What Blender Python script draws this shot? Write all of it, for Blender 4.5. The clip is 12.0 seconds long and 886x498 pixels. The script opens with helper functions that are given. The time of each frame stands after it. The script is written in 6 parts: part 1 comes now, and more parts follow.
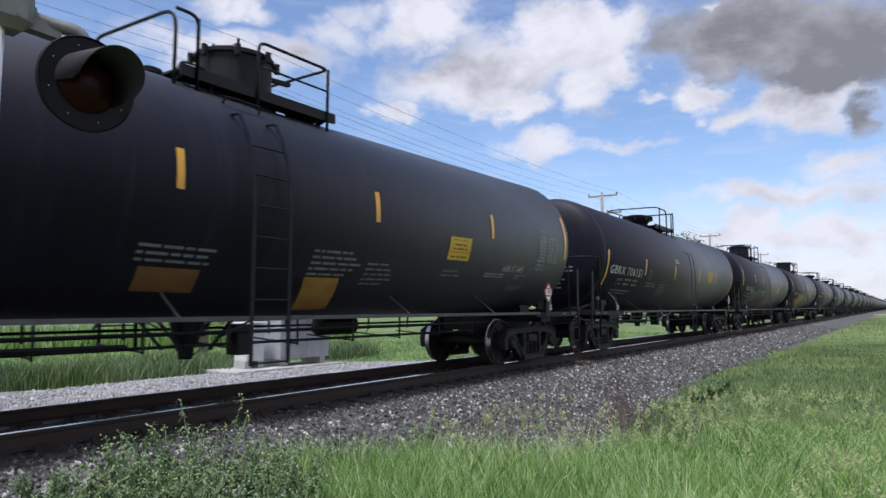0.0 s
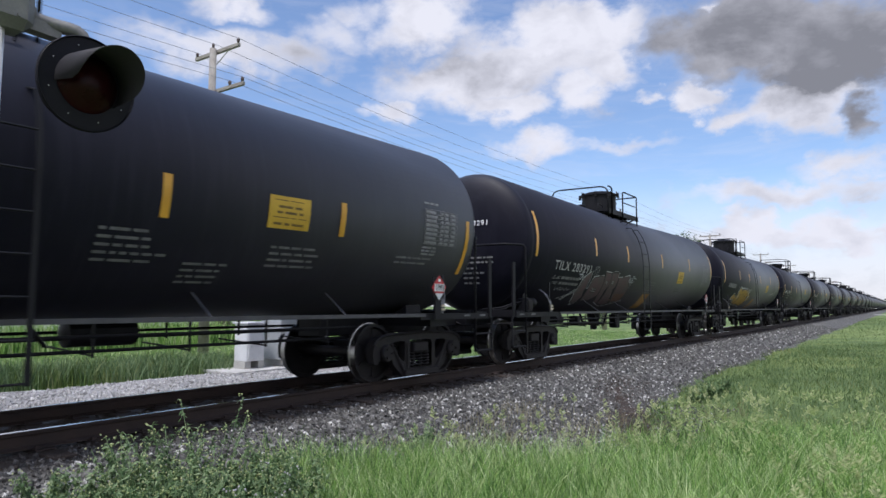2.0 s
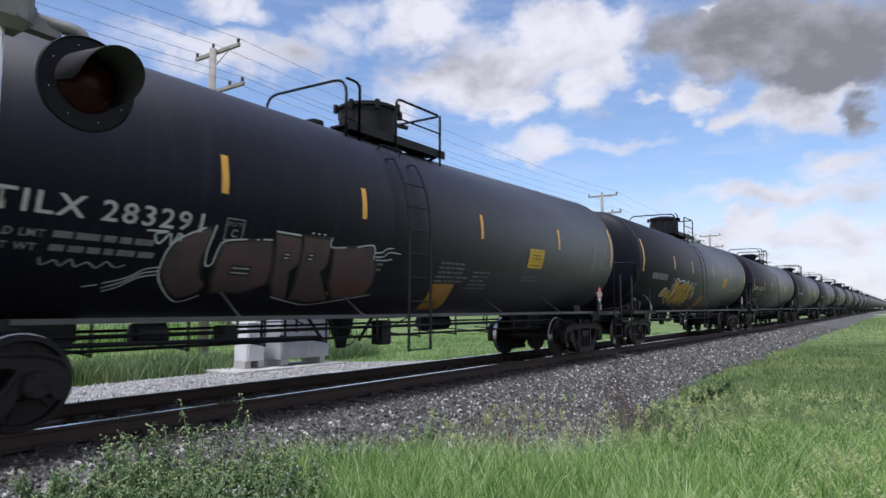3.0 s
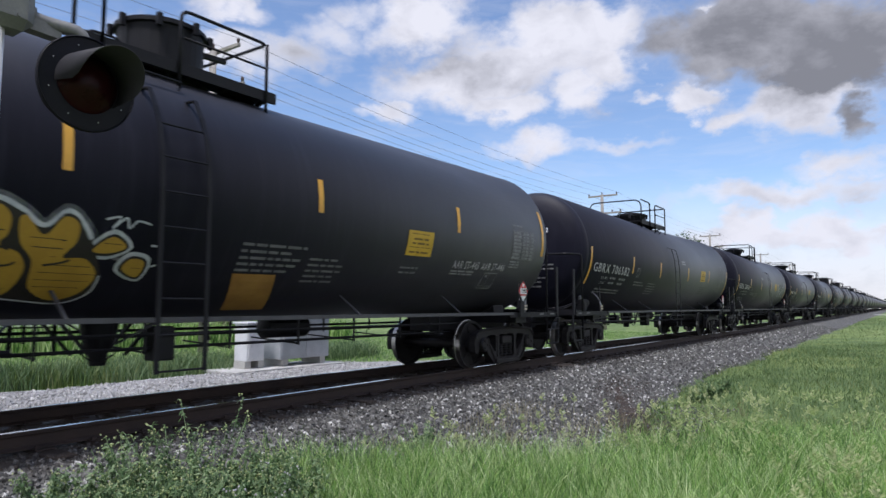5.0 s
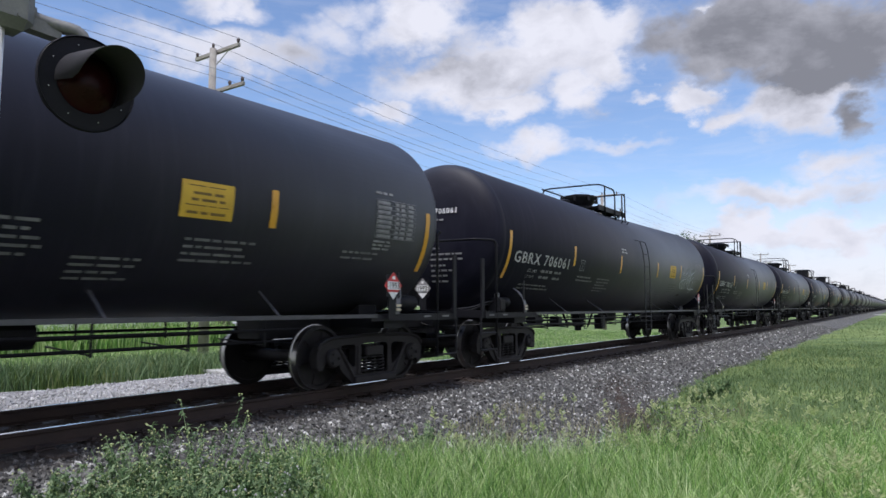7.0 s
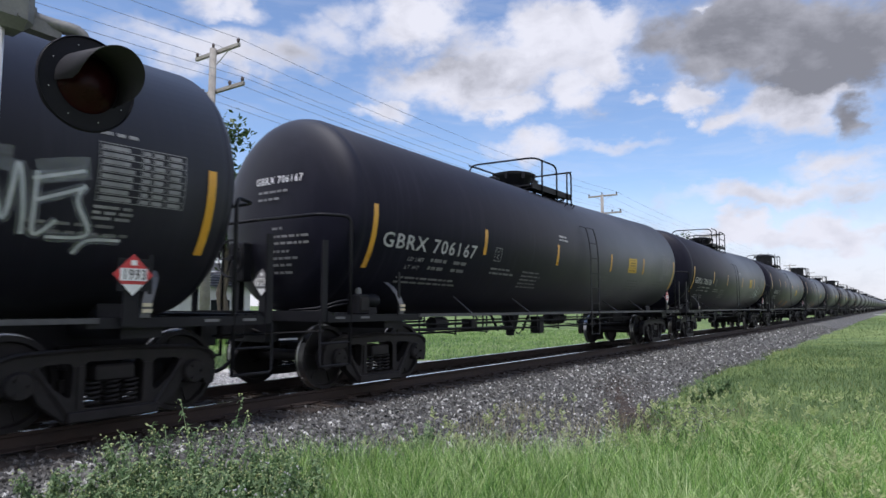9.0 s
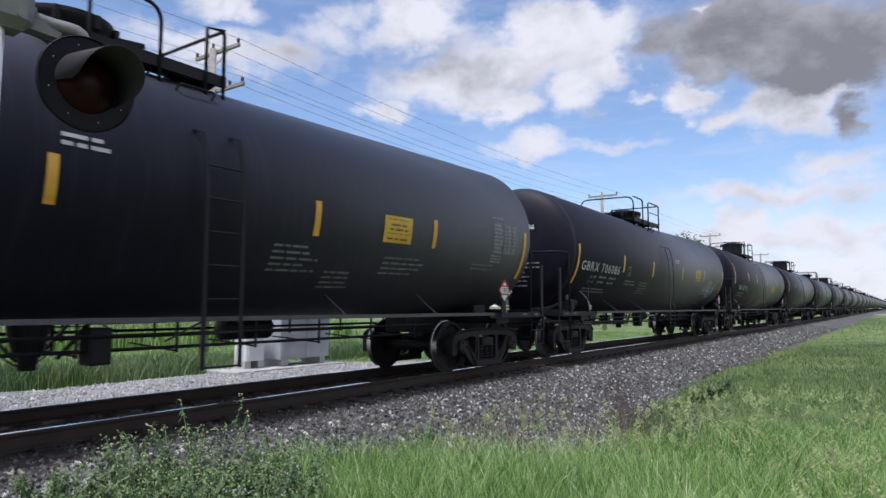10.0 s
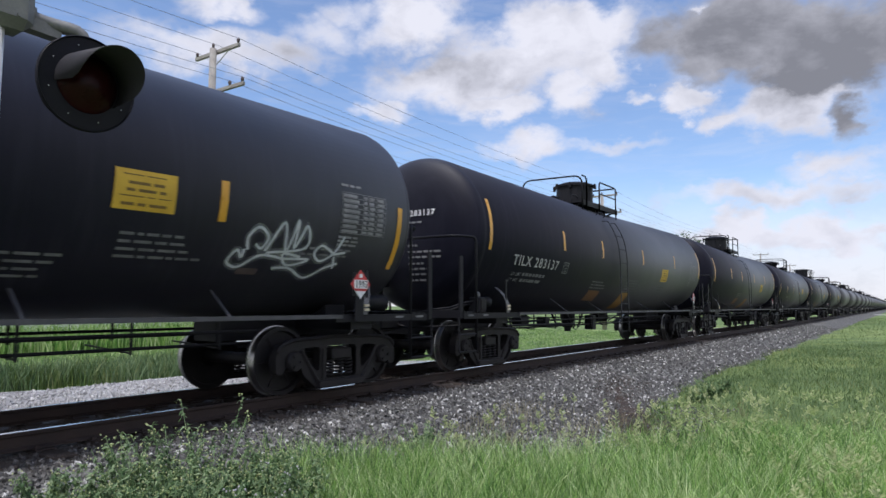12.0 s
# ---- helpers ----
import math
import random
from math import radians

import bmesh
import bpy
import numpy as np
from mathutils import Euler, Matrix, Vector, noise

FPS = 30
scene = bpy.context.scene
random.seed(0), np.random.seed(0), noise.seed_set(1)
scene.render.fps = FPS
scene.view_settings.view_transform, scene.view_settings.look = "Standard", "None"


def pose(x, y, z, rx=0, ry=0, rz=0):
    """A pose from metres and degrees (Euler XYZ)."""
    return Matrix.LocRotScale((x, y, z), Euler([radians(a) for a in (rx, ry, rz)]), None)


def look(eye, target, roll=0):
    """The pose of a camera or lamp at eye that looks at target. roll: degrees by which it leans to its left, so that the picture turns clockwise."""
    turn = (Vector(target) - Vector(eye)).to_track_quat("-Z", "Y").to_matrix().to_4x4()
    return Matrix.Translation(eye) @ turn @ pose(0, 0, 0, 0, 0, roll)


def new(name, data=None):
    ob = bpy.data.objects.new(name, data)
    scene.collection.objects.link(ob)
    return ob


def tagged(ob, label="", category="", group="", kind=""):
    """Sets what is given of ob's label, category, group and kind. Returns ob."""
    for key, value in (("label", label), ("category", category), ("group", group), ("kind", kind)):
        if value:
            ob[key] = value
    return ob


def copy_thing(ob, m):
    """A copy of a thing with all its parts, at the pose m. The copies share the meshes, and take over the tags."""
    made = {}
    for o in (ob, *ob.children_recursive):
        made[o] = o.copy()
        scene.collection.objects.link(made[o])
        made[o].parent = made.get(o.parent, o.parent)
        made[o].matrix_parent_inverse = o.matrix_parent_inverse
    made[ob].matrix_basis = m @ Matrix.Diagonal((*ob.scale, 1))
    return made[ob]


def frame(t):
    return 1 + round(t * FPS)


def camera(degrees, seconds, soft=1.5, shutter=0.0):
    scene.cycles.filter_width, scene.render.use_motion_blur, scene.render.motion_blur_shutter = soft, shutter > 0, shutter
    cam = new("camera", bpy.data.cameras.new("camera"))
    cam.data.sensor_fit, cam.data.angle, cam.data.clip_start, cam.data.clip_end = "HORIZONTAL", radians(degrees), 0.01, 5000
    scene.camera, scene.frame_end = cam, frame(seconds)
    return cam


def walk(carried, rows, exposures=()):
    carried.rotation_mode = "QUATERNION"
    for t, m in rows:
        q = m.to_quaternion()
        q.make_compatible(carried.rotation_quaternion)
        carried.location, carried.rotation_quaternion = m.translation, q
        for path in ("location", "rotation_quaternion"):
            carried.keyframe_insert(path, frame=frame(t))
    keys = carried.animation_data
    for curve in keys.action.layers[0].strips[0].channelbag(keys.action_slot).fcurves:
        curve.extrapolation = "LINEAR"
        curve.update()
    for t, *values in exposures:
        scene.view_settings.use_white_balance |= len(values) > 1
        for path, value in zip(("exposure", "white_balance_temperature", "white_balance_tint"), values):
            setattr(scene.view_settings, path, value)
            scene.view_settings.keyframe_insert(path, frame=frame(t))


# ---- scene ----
EYE = Vector((0.0, -6.88, 1.191))
cam = camera(68.57, 12.0, 1.5, 0.1)
VIEW = look(EYE, EYE + Vector((0.81549, 0.57212, 0.08746)), 0.11)
walk(cam, [(0, VIEW), (12, VIEW)])
scene.view_settings.exposure = 0.07
scene.view_settings.use_white_balance = True
scene.view_settings.white_balance_temperature = 6080
scene.view_settings.white_balance_tint = 15.0

SPEED = 10.89          # metres a second, towards -x
PITCH = 17.77          # length of a car between coupler faces
FIRST = 14.83          # front coupler of the car with the first readable number, at the start
AXIS = 0.7535          # centre line of the track; the near rail lies at y = 0
GROUND = -0.55
CAR_R, CAR_Z = 1.52, 2.485

# ---- world and sun ----
world = bpy.data.worlds.new("sky")
scene.world = world
world.use_nodes = True
wn = world.node_tree.nodes
sky = wn.new("ShaderNodeTexSky")
sky.sky_type, sky.sun_disc = "NISHITA", False
sky.sun_elevation, sky.sun_rotation = radians(67), radians(-97)
sky.air_density, sky.dust_density, sky.ozone_density = 1.0, 0.15, 3.0
world.node_tree.links.new(sky.outputs[0], wn["Background"].inputs[0])
wn["Background"].inputs[1].default_value = 0.155

sun_data = bpy.data.lights.new("sun", "SUN")
sun_data.energy, sun_data.angle, sun_data.color = 3.8, radians(14), (1.0, 0.96, 0.9)
sun = new("sun", sun_data)
sun.matrix_world = look((0, 0, 60), Vector((0, 0, 60)) - Vector((-0.388, -0.048, 0.920)))


# ---- materials ----
class Nodes:
    """Short hand for shader nodes."""

    def __init__(self, name):
        self.m = bpy.data.materials.new(name)
        self.m.use_nodes = True
        self.t = self.m.node_tree
        self.b = self.t.nodes["Principled BSDF"]

    def link(self, a, b):
        self.t.links.new(a, b)

    def put(self, socket, v):
        if isinstance(v, bpy.types.NodeSocket):
            self.link(v, socket)
        else:
            socket.default_value = v

    def math(self, op, a, b=0.0, c=0.0, clamp=False):
        n = self.t.nodes.new("ShaderNodeMath")
        n.operation, n.use_clamp = op, clamp
        for k, v in enumerate((a, b, c)):
            self.put(n.inputs[k], v)
        return n.outputs[0]

    def noise(self, vec, scale, detail=4, rough=0.55, warp=0.0):
        n = self.t.nodes.new("ShaderNodeTexNoise")
        n.inputs["Scale"].default_value, n.inputs["Detail"].default_value = scale, detail
        n.inputs["Roughness"].default_value, n.inputs["Distortion"].default_value = rough, warp
        if vec is not None:
            self.link(vec, n.inputs["Vector"])
        return n.outputs[0]

    def place(self, which="Object"):
        return self.t.nodes.new("ShaderNodeTexCoord").outputs[which]

    def position(self):
        return self.t.nodes.new("ShaderNodeNewGeometry").outputs["Position"]

    def island(self):
        return self.t.nodes.new("ShaderNodeNewGeometry").outputs["Random Per Island"]

    def ramp(self, fac, stops):
        n = self.t.nodes.new("ShaderNodeValToRGB")
        while len(n.color_ramp.elements) < len(stops):
            n.color_ramp.elements.new(0.5)
        for e, (p, c) in zip(n.color_ramp.elements, stops):
            e.position, e.color = p, (*c, 1)
        self.link(fac, n.inputs[0])
        return n.outputs[0]

    def mix(self, fac, a, b, blend="MIX"):
        n = self.t.nodes.new("ShaderNodeMix")
        n.data_type, n.blend_type = "RGBA", blend
        for k, v in ((0, fac), (6, a), (7, b)):
            self.put(n.inputs[k], (*v, 1) if isinstance(v, tuple) and len(v) == 3 else v)
        return n.outputs[2]

    def scaled(self, vec, s):
        n = self.t.nodes.new("ShaderNodeVectorMath")
        n.operation = "MULTIPLY"
        self.link(vec, n.inputs[0])
        n.inputs[1].default_value = s
        return n.outputs[0]

    def bump(self, height, strength=0.3, dist=0.01):
        n = self.t.nodes.new("ShaderNodeBump")
        n.inputs["Strength"].default_value, n.inputs["Distance"].default_value = strength, dist
        self.link(height, n.inputs["Height"])
        self.link(n.outputs[0], self.b.inputs["Normal"])

    def rough(self, v):
        self.put(self.b.inputs["Roughness"], v)

    def metal(self, v):
        self.put(self.b.inputs["Metallic"], v)

    def colour(self, v):
        self.put(self.b.inputs["Base Color"], (*v, 1) if isinstance(v, tuple) else v)


def plain(name, a, b, rough=0.6, metal=0.0, big=1.5, fine=40.0, bump=0.15, dist=0.004, spec=0.5):
    """A painted or natural surface: two tones mixed at two scales, with fine relief."""
    n = Nodes(name)
    co = n.place()
    g1, g2 = n.noise(co, big, 5), n.noise(co, fine, 3)
    f = n.math("ADD", n.math("MULTIPLY", g1, 0.7), n.math("MULTIPLY", g2, 0.3))
    n.colour(n.ramp(f, [(0.32, a), (0.68, b)]))
    n.rough(n.math("MULTIPLY_ADD", g1, 0.25, rough - 0.12, clamp=True))
    n.metal(metal)
    n.b.inputs["Specular IOR Level"].default_value = spec
    n.bump(g2, bump, dist)
    return n.m


def tank_paint(name, a, b, dust):
    """Black tank jacket paint with vertical wash streaks and road dust."""
    n = Nodes(name)
    co = n.place()
    g = n.noise(co, 0.9, 6, 0.6)
    streak = n.noise(n.scaled(co, (7.0, 1.0, 0.45)), 1.6, 5, 0.6)
    fine = n.noise(co, 60, 3)
    base = n.ramp(n.math("ADD", n.math("MULTIPLY", g, 0.6), n.math("MULTIPLY", fine, 0.4)), [(0.35, a), (0.7, b)])
    f = n.math("MULTIPLY", n.math("SUBTRACT", streak, 0.5, clamp=True), 1.6, clamp=True)
    n.colour(n.mix(f, base, dust))
    n.rough(n.math("MULTIPLY_ADD", g, 0.2, 0.46))
    face = n.t.nodes.new("ShaderNodeLayerWeight")
    face.inputs[0].default_value = 0.5
    n.put(n.b.inputs["Specular IOR Level"], n.math("MULTIPLY_ADD", n.math("POWER", face.outputs["Facing"], 1.5), 0.85, 0.13, clamp=True))
    n.put(n.b.inputs["Coat Weight"], n.math("MULTIPLY", n.math("POWER", face.outputs["Facing"], 2.0), 0.55))
    n.b.inputs["Coat Roughness"].default_value = 0.5
    n.bump(n.math("ADD", n.math("MULTIPLY", n.noise(co, 1.2, 2), 0.6), n.math("MULTIPLY", fine, 0.02)), 0.12, 0.03)
    return n.m


M_TANK = tank_paint("black_tank_paint", (0.0050, 0.0050, 0.0112), (0.0096, 0.0095, 0.0192), (0.025, 0.0245, 0.038))
# far cars: grazing sky sheen and haze put into a lighter base colour
M_TANK_FAR = tank_paint("far_tank_sheen_paint", (0.028, 0.0265, 0.031), (0.058, 0.055, 0.060), (0.10, 0.096, 0.10))
M_TANK_OLD = tank_paint("weathered_tank_paint", (0.0044, 0.0045, 0.0100), (0.0086, 0.0086, 0.0172), (0.022, 0.0216, 0.034))
M_IRON = plain("black_ironwork", (0.005, 0.005, 0.0075), (0.013, 0.013, 0.016), 0.55, 0.0, 3, 70, spec=0.22)
M_WORN = plain("worn_grey_steel", (0.07, 0.07, 0.078), (0.15, 0.15, 0.16), 0.5, 0.0, 6, 80, 0.1)
M_BRACKET = plain("dull_bracket_steel", (0.035, 0.035, 0.040), (0.075, 0.075, 0.082), 0.55, 0.0, 6, 80, 0.1)
M_CAST = plain("rusty_cast_steel", (0.008, 0.0075, 0.0085), (0.024, 0.021, 0.022), 0.6, 0.0, 5, 80, 0.3, spec=0.25)
M_TREAD = plain("polished_wheel_steel", (0.30, 0.29, 0.28), (0.5, 0.49, 0.47), 0.3, 1.0, 6, 90, 0.05)
M_RAILSIDE = plain("rusty_rail", (0.016, 0.010, 0.009), (0.042, 0.026, 0.020), 0.8, 0.0, 3, 90, 0.4)
M_RAILTOP = plain("polished_rail_head", (0.62, 0.62, 0.63), (0.78, 0.78, 0.79), 0.16, 1.0, 2, 60, 0.04)
M_TIE = plain("dark_creosoted_wood", (0.022, 0.015, 0.011), (0.065, 0.047, 0.035), 0.85, 0.0, 3, 50, 0.5, 0.01)
M_YELLOW = plain("yellow_reflective_tape", (0.55, 0.27, 0.02), (0.72, 0.38, 0.04), 0.30, 0, 4, 60, 0.05)
M_CREAM = plain("pale_reflective_tape", (0.50, 0.43, 0.28), (0.66, 0.58, 0.42), 0.45, 0, 4, 60, 0.05)
M_LETTER = plain("faded_white_lettering", (0.26, 0.26, 0.265), (0.50, 0.50, 0.495), 0.6, 0, 6, 90, 0.05)
M_DIM = plain("worn_grey_lettering", (0.085, 0.085, 0.09), (0.19, 0.19, 0.192), 0.65, 0, 6, 90, 0.05)
M_PANEL = plain("yellow_notice_panel", (0.50, 0.30, 0.02), (0.66, 0.42, 0.035), 0.5, 0, 4, 60, 0.05)
M_OCHRE = plain("ochre_patch", (0.26, 0.13, 0.025), (0.40, 0.22, 0.05), 0.55, 0, 4, 60, 0.05)
M_OCHRE_DULL = plain("dull_orange_patch", (0.12, 0.055, 0.018), (0.20, 0.095, 0.03), 0.55, 0, 4, 60, 0.05)
M_INK = plain("dark_ink", (0.012, 0.011, 0.01), (0.03, 0.025, 0.02), 0.6, 0, 6, 60, 0.05)
M_PLACARD_R = plain("placard_red", (0.42, 0.025, 0.03), (0.56, 0.05, 0.05), 0.5, 0, 8, 80, 0.05)
M_PLACARD_W = plain("placard_white", (0.68, 0.68, 0.68), (0.82, 0.82, 0.82), 0.5, 0, 8, 80, 0.05)
M_PATCH = plain("faded_pink_patch", (0.05, 0.035, 0.035), (0.10, 0.07, 0.068), 0.6, 0, 8, 80, 0.05)
# grey-white tone for the front placards of the low cars
M_PLACARD_PALE = plain("grey_white_placard", (0.20, 0.19, 0.20), (0.32, 0.31, 0.315), 0.5, 0, 8, 80, 0.05)
M_CASTGREY = plain("grey_cast_fitting", (0.13, 0.13, 0.13), (0.21, 0.208, 0.20), 0.6, 0.2, 8, 70, 0.2)
M_SOIL = plain("brown_bare_soil", (0.022, 0.014, 0.010), (0.075, 0.050, 0.037), 0.95, 0, 6, 60, 0.9, 0.03)
M_STEEL = plain("galvanised_steel", (0.40, 0.41, 0.42), (0.60, 0.61, 0.62), 0.5, 0.5, 8, 70, 0.2)
M_MAST = plain("aluminium_mast", (0.62, 0.63, 0.64), (0.78, 0.79, 0.8), 0.45, 0.3, 4, 70, 0.15)
M_LAMPBLACK = plain("matt_black_lamp", (0.004, 0.004, 0.007), (0.009, 0.009, 0.014), 0.6, 0, 6, 90, 0.15, spec=0.18)
M_HOOD = plain("matt_black_hood", (0.020, 0.019, 0.022), (0.032, 0.030, 0.034), 0.6, 0, 6, 90, 0.15, spec=0.25)
M_CABINET = plain("white_cabinet_paint", (0.55, 0.56, 0.57), (0.76, 0.77, 0.78), 0.5, 0.0, 2, 50, 0.1)
M_CABINET_GREY = plain("grey_cabinet_metal", (0.32, 0.34, 0.36), (0.50, 0.52, 0.54), 0.45, 0.3, 2, 50, 0.1)
M_CONCRETE = plain("pale_concrete", (0.34, 0.33, 0.31), (0.55, 0.54, 0.51), 0.85, 0, 2, 40, 0.4)
M_POLE = plain("weathered_pole_wood", (0.20, 0.18, 0.16), (0.38, 0.36, 0.33), 0.85, 0, 3, 60, 0.4, 0.01)
M_WIRE = plain("dull_wire", (0.16, 0.17, 0.19), (0.28, 0.29, 0.31), 0.6, 0.4, 3, 60)
M_CERAMIC = plain("brown_insulator", (0.05, 0.035, 0.03), (0.10, 0.07, 0.06), 0.3, 0, 8, 60)
M_HOUSE = plain("white_siding", (0.66, 0.67, 0.68), (0.82, 0.82, 0.82), 0.6, 0, 1, 30, 0.1)
M_ROOF = plain("grey_shingle_roof", (0.11, 0.11, 0.12), (0.22, 0.22, 0.23), 0.85, 0, 2, 25, 0.5, 0.02)
M_GLASSDARK = plain("dark_window_glass", (0.015, 0.018, 0.02), (0.03, 0.035, 0.04), 0.08, 0, 2, 20, 0.02)
M_BARK = plain("grey_bark", (0.07, 0.055, 0.04), (0.16, 0.13, 0.10), 0.9, 0, 4, 40, 0.8, 0.02)


def leafy(name, tones, rough=0.55, through_light=0.35, drift=0.28):
    """Blades and leaves: each island its own tone; light passes through."""
    n = Nodes(name)
    co = n.position()
    patch = n.math("ADD", n.math("MULTIPLY", n.noise(co, 0.45, 3), 0.6), n.math("MULTIPLY", n.noise(co, 2.2, 3), 0.4))
    patch = n.math("MULTIPLY_ADD", n.math("SUBTRACT", patch, 0.5), 2.6, 0.5, clamp=True)
    f = n.math("ADD", n.math("MULTIPLY", n.island(), 1 - drift), n.math("MULTIPLY", patch, drift))
    k = len(tones)
    n.colour(n.ramp(f, [(0.2 + 0.6 * i / (k - 1), c) for i, c in enumerate(tones)]))
    n.rough(rough)
    tr = n.t.nodes.new("ShaderNodeBsdfTranslucent")
    col = n.b.inputs["Base Color"].links[0].from_socket
    n.link(col, tr.inputs[0])
    mx = n.t.nodes.new("ShaderNodeMixShader")
    mx.inputs[0].default_value = through_light
    n.link(n.b.outputs[0], mx.inputs[1])
    n.link(tr.outputs[0], mx.inputs[2])
    n.link(mx.outputs[0], n.t.nodes["Material Output"].inputs[0])
    return n.m


M_GRASS = leafy("fresh_grass_blades", [(0.040, 0.098, 0.020), (0.152, 0.315, 0.060), (0.32, 0.49, 0.130), (0.62, 0.70, 0.38)], drift=0.4)
M_MEADOW = leafy("meadow_grass_blades", [(0.024, 0.046, 0.013), (0.070, 0.122, 0.028), (0.140, 0.200, 0.050), (0.31, 0.33, 0.13)], drift=0.55)
M_STRAW = leafy("dry_straw", [(0.20, 0.18, 0.09), (0.32, 0.29, 0.17), (0.42, 0.38, 0.24)], 0.7)
M_SEED = leafy("pale_seed_heads", [(0.24, 0.33, 0.11), (0.40, 0.47, 0.20), (0.56, 0.58, 0.32)], 0.7)
M_WEED = leafy("dull_weed_leaves", [(0.05, 0.10, 0.035), (0.13, 0.215, 0.08), (0.28, 0.37, 0.19)], 0.6)
M_DEAD = leafy("brown_dead_weeds", [(0.035, 0.022, 0.016), (0.065, 0.042, 0.032), (0.11, 0.08, 0.06)], 0.8)
M_BLOOM = leafy("whitish_flowers", [(0.5, 0.47, 0.5), (0.65, 0.62, 0.65)], 0.7)
M_LEAF = leafy("tree_leaves", [(0.03, 0.065, 0.018), (0.055, 0.10, 0.03), (0.09, 0.14, 0.05)], 0.5)


def rusted(n, co, colour):
    """Brown brake dust and rust that settle in the track and beside its rails."""
    sep = n.t.nodes.new("ShaderNodeSeparateXYZ")
    n.link(co, sep.inputs[0])
    off = n.math("ABSOLUTE", n.math("SUBTRACT", sep.outputs[1], AXIS))
    off = n.math("ADD", off, n.math("MULTIPLY", n.noise(co, 1.3, 4), 0.7))
    f = n.math("MULTIPLY", n.math("SUBTRACT", 2.05, off), 1.6, clamp=True)
    return n.mix(n.math("MULTIPLY", f, 0.72), colour, (0.036, 0.024, 0.018))


def stone_mat():
    n = Nodes("ballast_stone")
    co = n.position()
    r = n.island()
    g = n.noise(co, 35, 4)
    f = n.math("ADD", n.math("MULTIPLY", r, 0.8), n.math("MULTIPLY", g, 0.25))
    n.colour(rusted(n, co, n.ramp(f, [(0.08, (0.027, 0.026, 0.024)), (0.50, (0.074, 0.072, 0.066)), (0.82, (0.165, 0.160, 0.148)), (0.95, (0.66, 0.65, 0.62))])))
    n.rough(0.6)
    n.bump(g, 0.4, 0.01)
    return n.m


def bed_mat(name, dark, mid, light, scale):
    """Crushed stone seen as a whole."""
    n = Nodes(name)
    co = n.position()
    v = n.t.nodes.new("ShaderNodeTexVoronoi")
    v.inputs["Scale"].default_value = scale
    n.link(co, v.inputs["Vector"])
    g = n.noise(co, 0.5, 4)
    f = n.math("ADD", n.math("MULTIPLY", v.outputs["Color"], 0.75), n.math("MULTIPLY", g, 0.3))
    n.colour(rusted(n, co, n.ramp(f, [(0.12, dark), (0.55, mid), (0.95, light)])))
    n.rough(0.85)
    n.bump(v.outputs["Distance"], 0.8, 0.03)
    return n.m


def ground_mat():
    n = Nodes("grass_ground")
    co = n.position()
    g0, g1, g2 = n.noise(co, 0.03, 4), n.noise(co, 0.5, 5), n.noise(co, 9, 5, 0.7)
    f = n.math("ADD", n.math("MULTIPLY", g1, 0.4), n.math("ADD", n.math("MULTIPLY", g0, 0.25), n.math("MULTIPLY", g2, 0.35)))
    n.colour(n.ramp(f, [(0.36, (0.040, 0.072, 0.020)), (0.48, (0.100, 0.155, 0.042)), (0.58, (0.18, 0.24, 0.070)), (0.70, (0.28, 0.30, 0.115))]))
    n.rough(0.9)
    n.bump(g2, 0.8, 0.08)
    return n.m


M_STONE = stone_mat()
M_BED = bed_mat("ballast_bed", (0.028, 0.027, 0.025), (0.076, 0.074, 0.068), (0.29, 0.285, 0.27), 24)
M_YARD = bed_mat("pale_gravel", (0.13, 0.127, 0.12), (0.26, 0.252, 0.24), (0.50, 0.49, 0.47), 22)
M_GROUND = ground_mat()


def glow_mat():
    n = Nodes("red_signal_glow")
    n.colour((0.3, 0.005, 0.01))
    n.put(n.b.inputs["Emission Color"], (1.0, 0.0, 0.006, 1))
    g = n.noise(n.place(), 60, 2)
    n.put(n.b.inputs["Emission Strength"], n.math("MULTIPLY_ADD", g, 1.2, 2.4))
    return n.m


M_GLOW = glow_mat()
M_UNLIT = plain("unlit_red_lens", (0.012, 0.002, 0.003), (0.026, 0.004, 0.005), 0.3, 0, 8, 60, 0.1, spec=0.12)


# ---- building helpers ----
def link_mesh(name, verts, faces, material, parent=None, label="", smooth=False):
    me = bpy.data.meshes.new(name)
    me.from_pydata([tuple(v) for v in verts], [], faces)
    me.materials.append(material)
    if smooth:
        me.polygons.foreach_set("use_smooth", [True] * len(me.polygons))
    me.update()
    ob = new(name, me)
    if parent:
        ob.parent = parent
    return tagged(ob, label)


def part(name, bm, material, parent=None, label="", smooth=False):
    """Link a bmesh as one mesh object under its thing."""
    me = bpy.data.meshes.new(name)
    bmesh.ops.recalc_face_normals(bm, faces=bm.faces)
    bm.to_mesh(me)
    bm.free()
    for m in material if isinstance(material, (list, tuple)) else [material]:
        me.materials.append(m)
    if smooth:
        me.polygons.foreach_set("use_smooth", [True] * len(me.polygons))
    ob = new(name, me)
    if parent:
        ob.parent = parent
    return tagged(ob, label, kind="stuff" if name in ("small_print", "data_table", "writing") else "")


def thing(name, label, category, group="", kind=""):
    return tagged(new(name), label, category, group, kind)


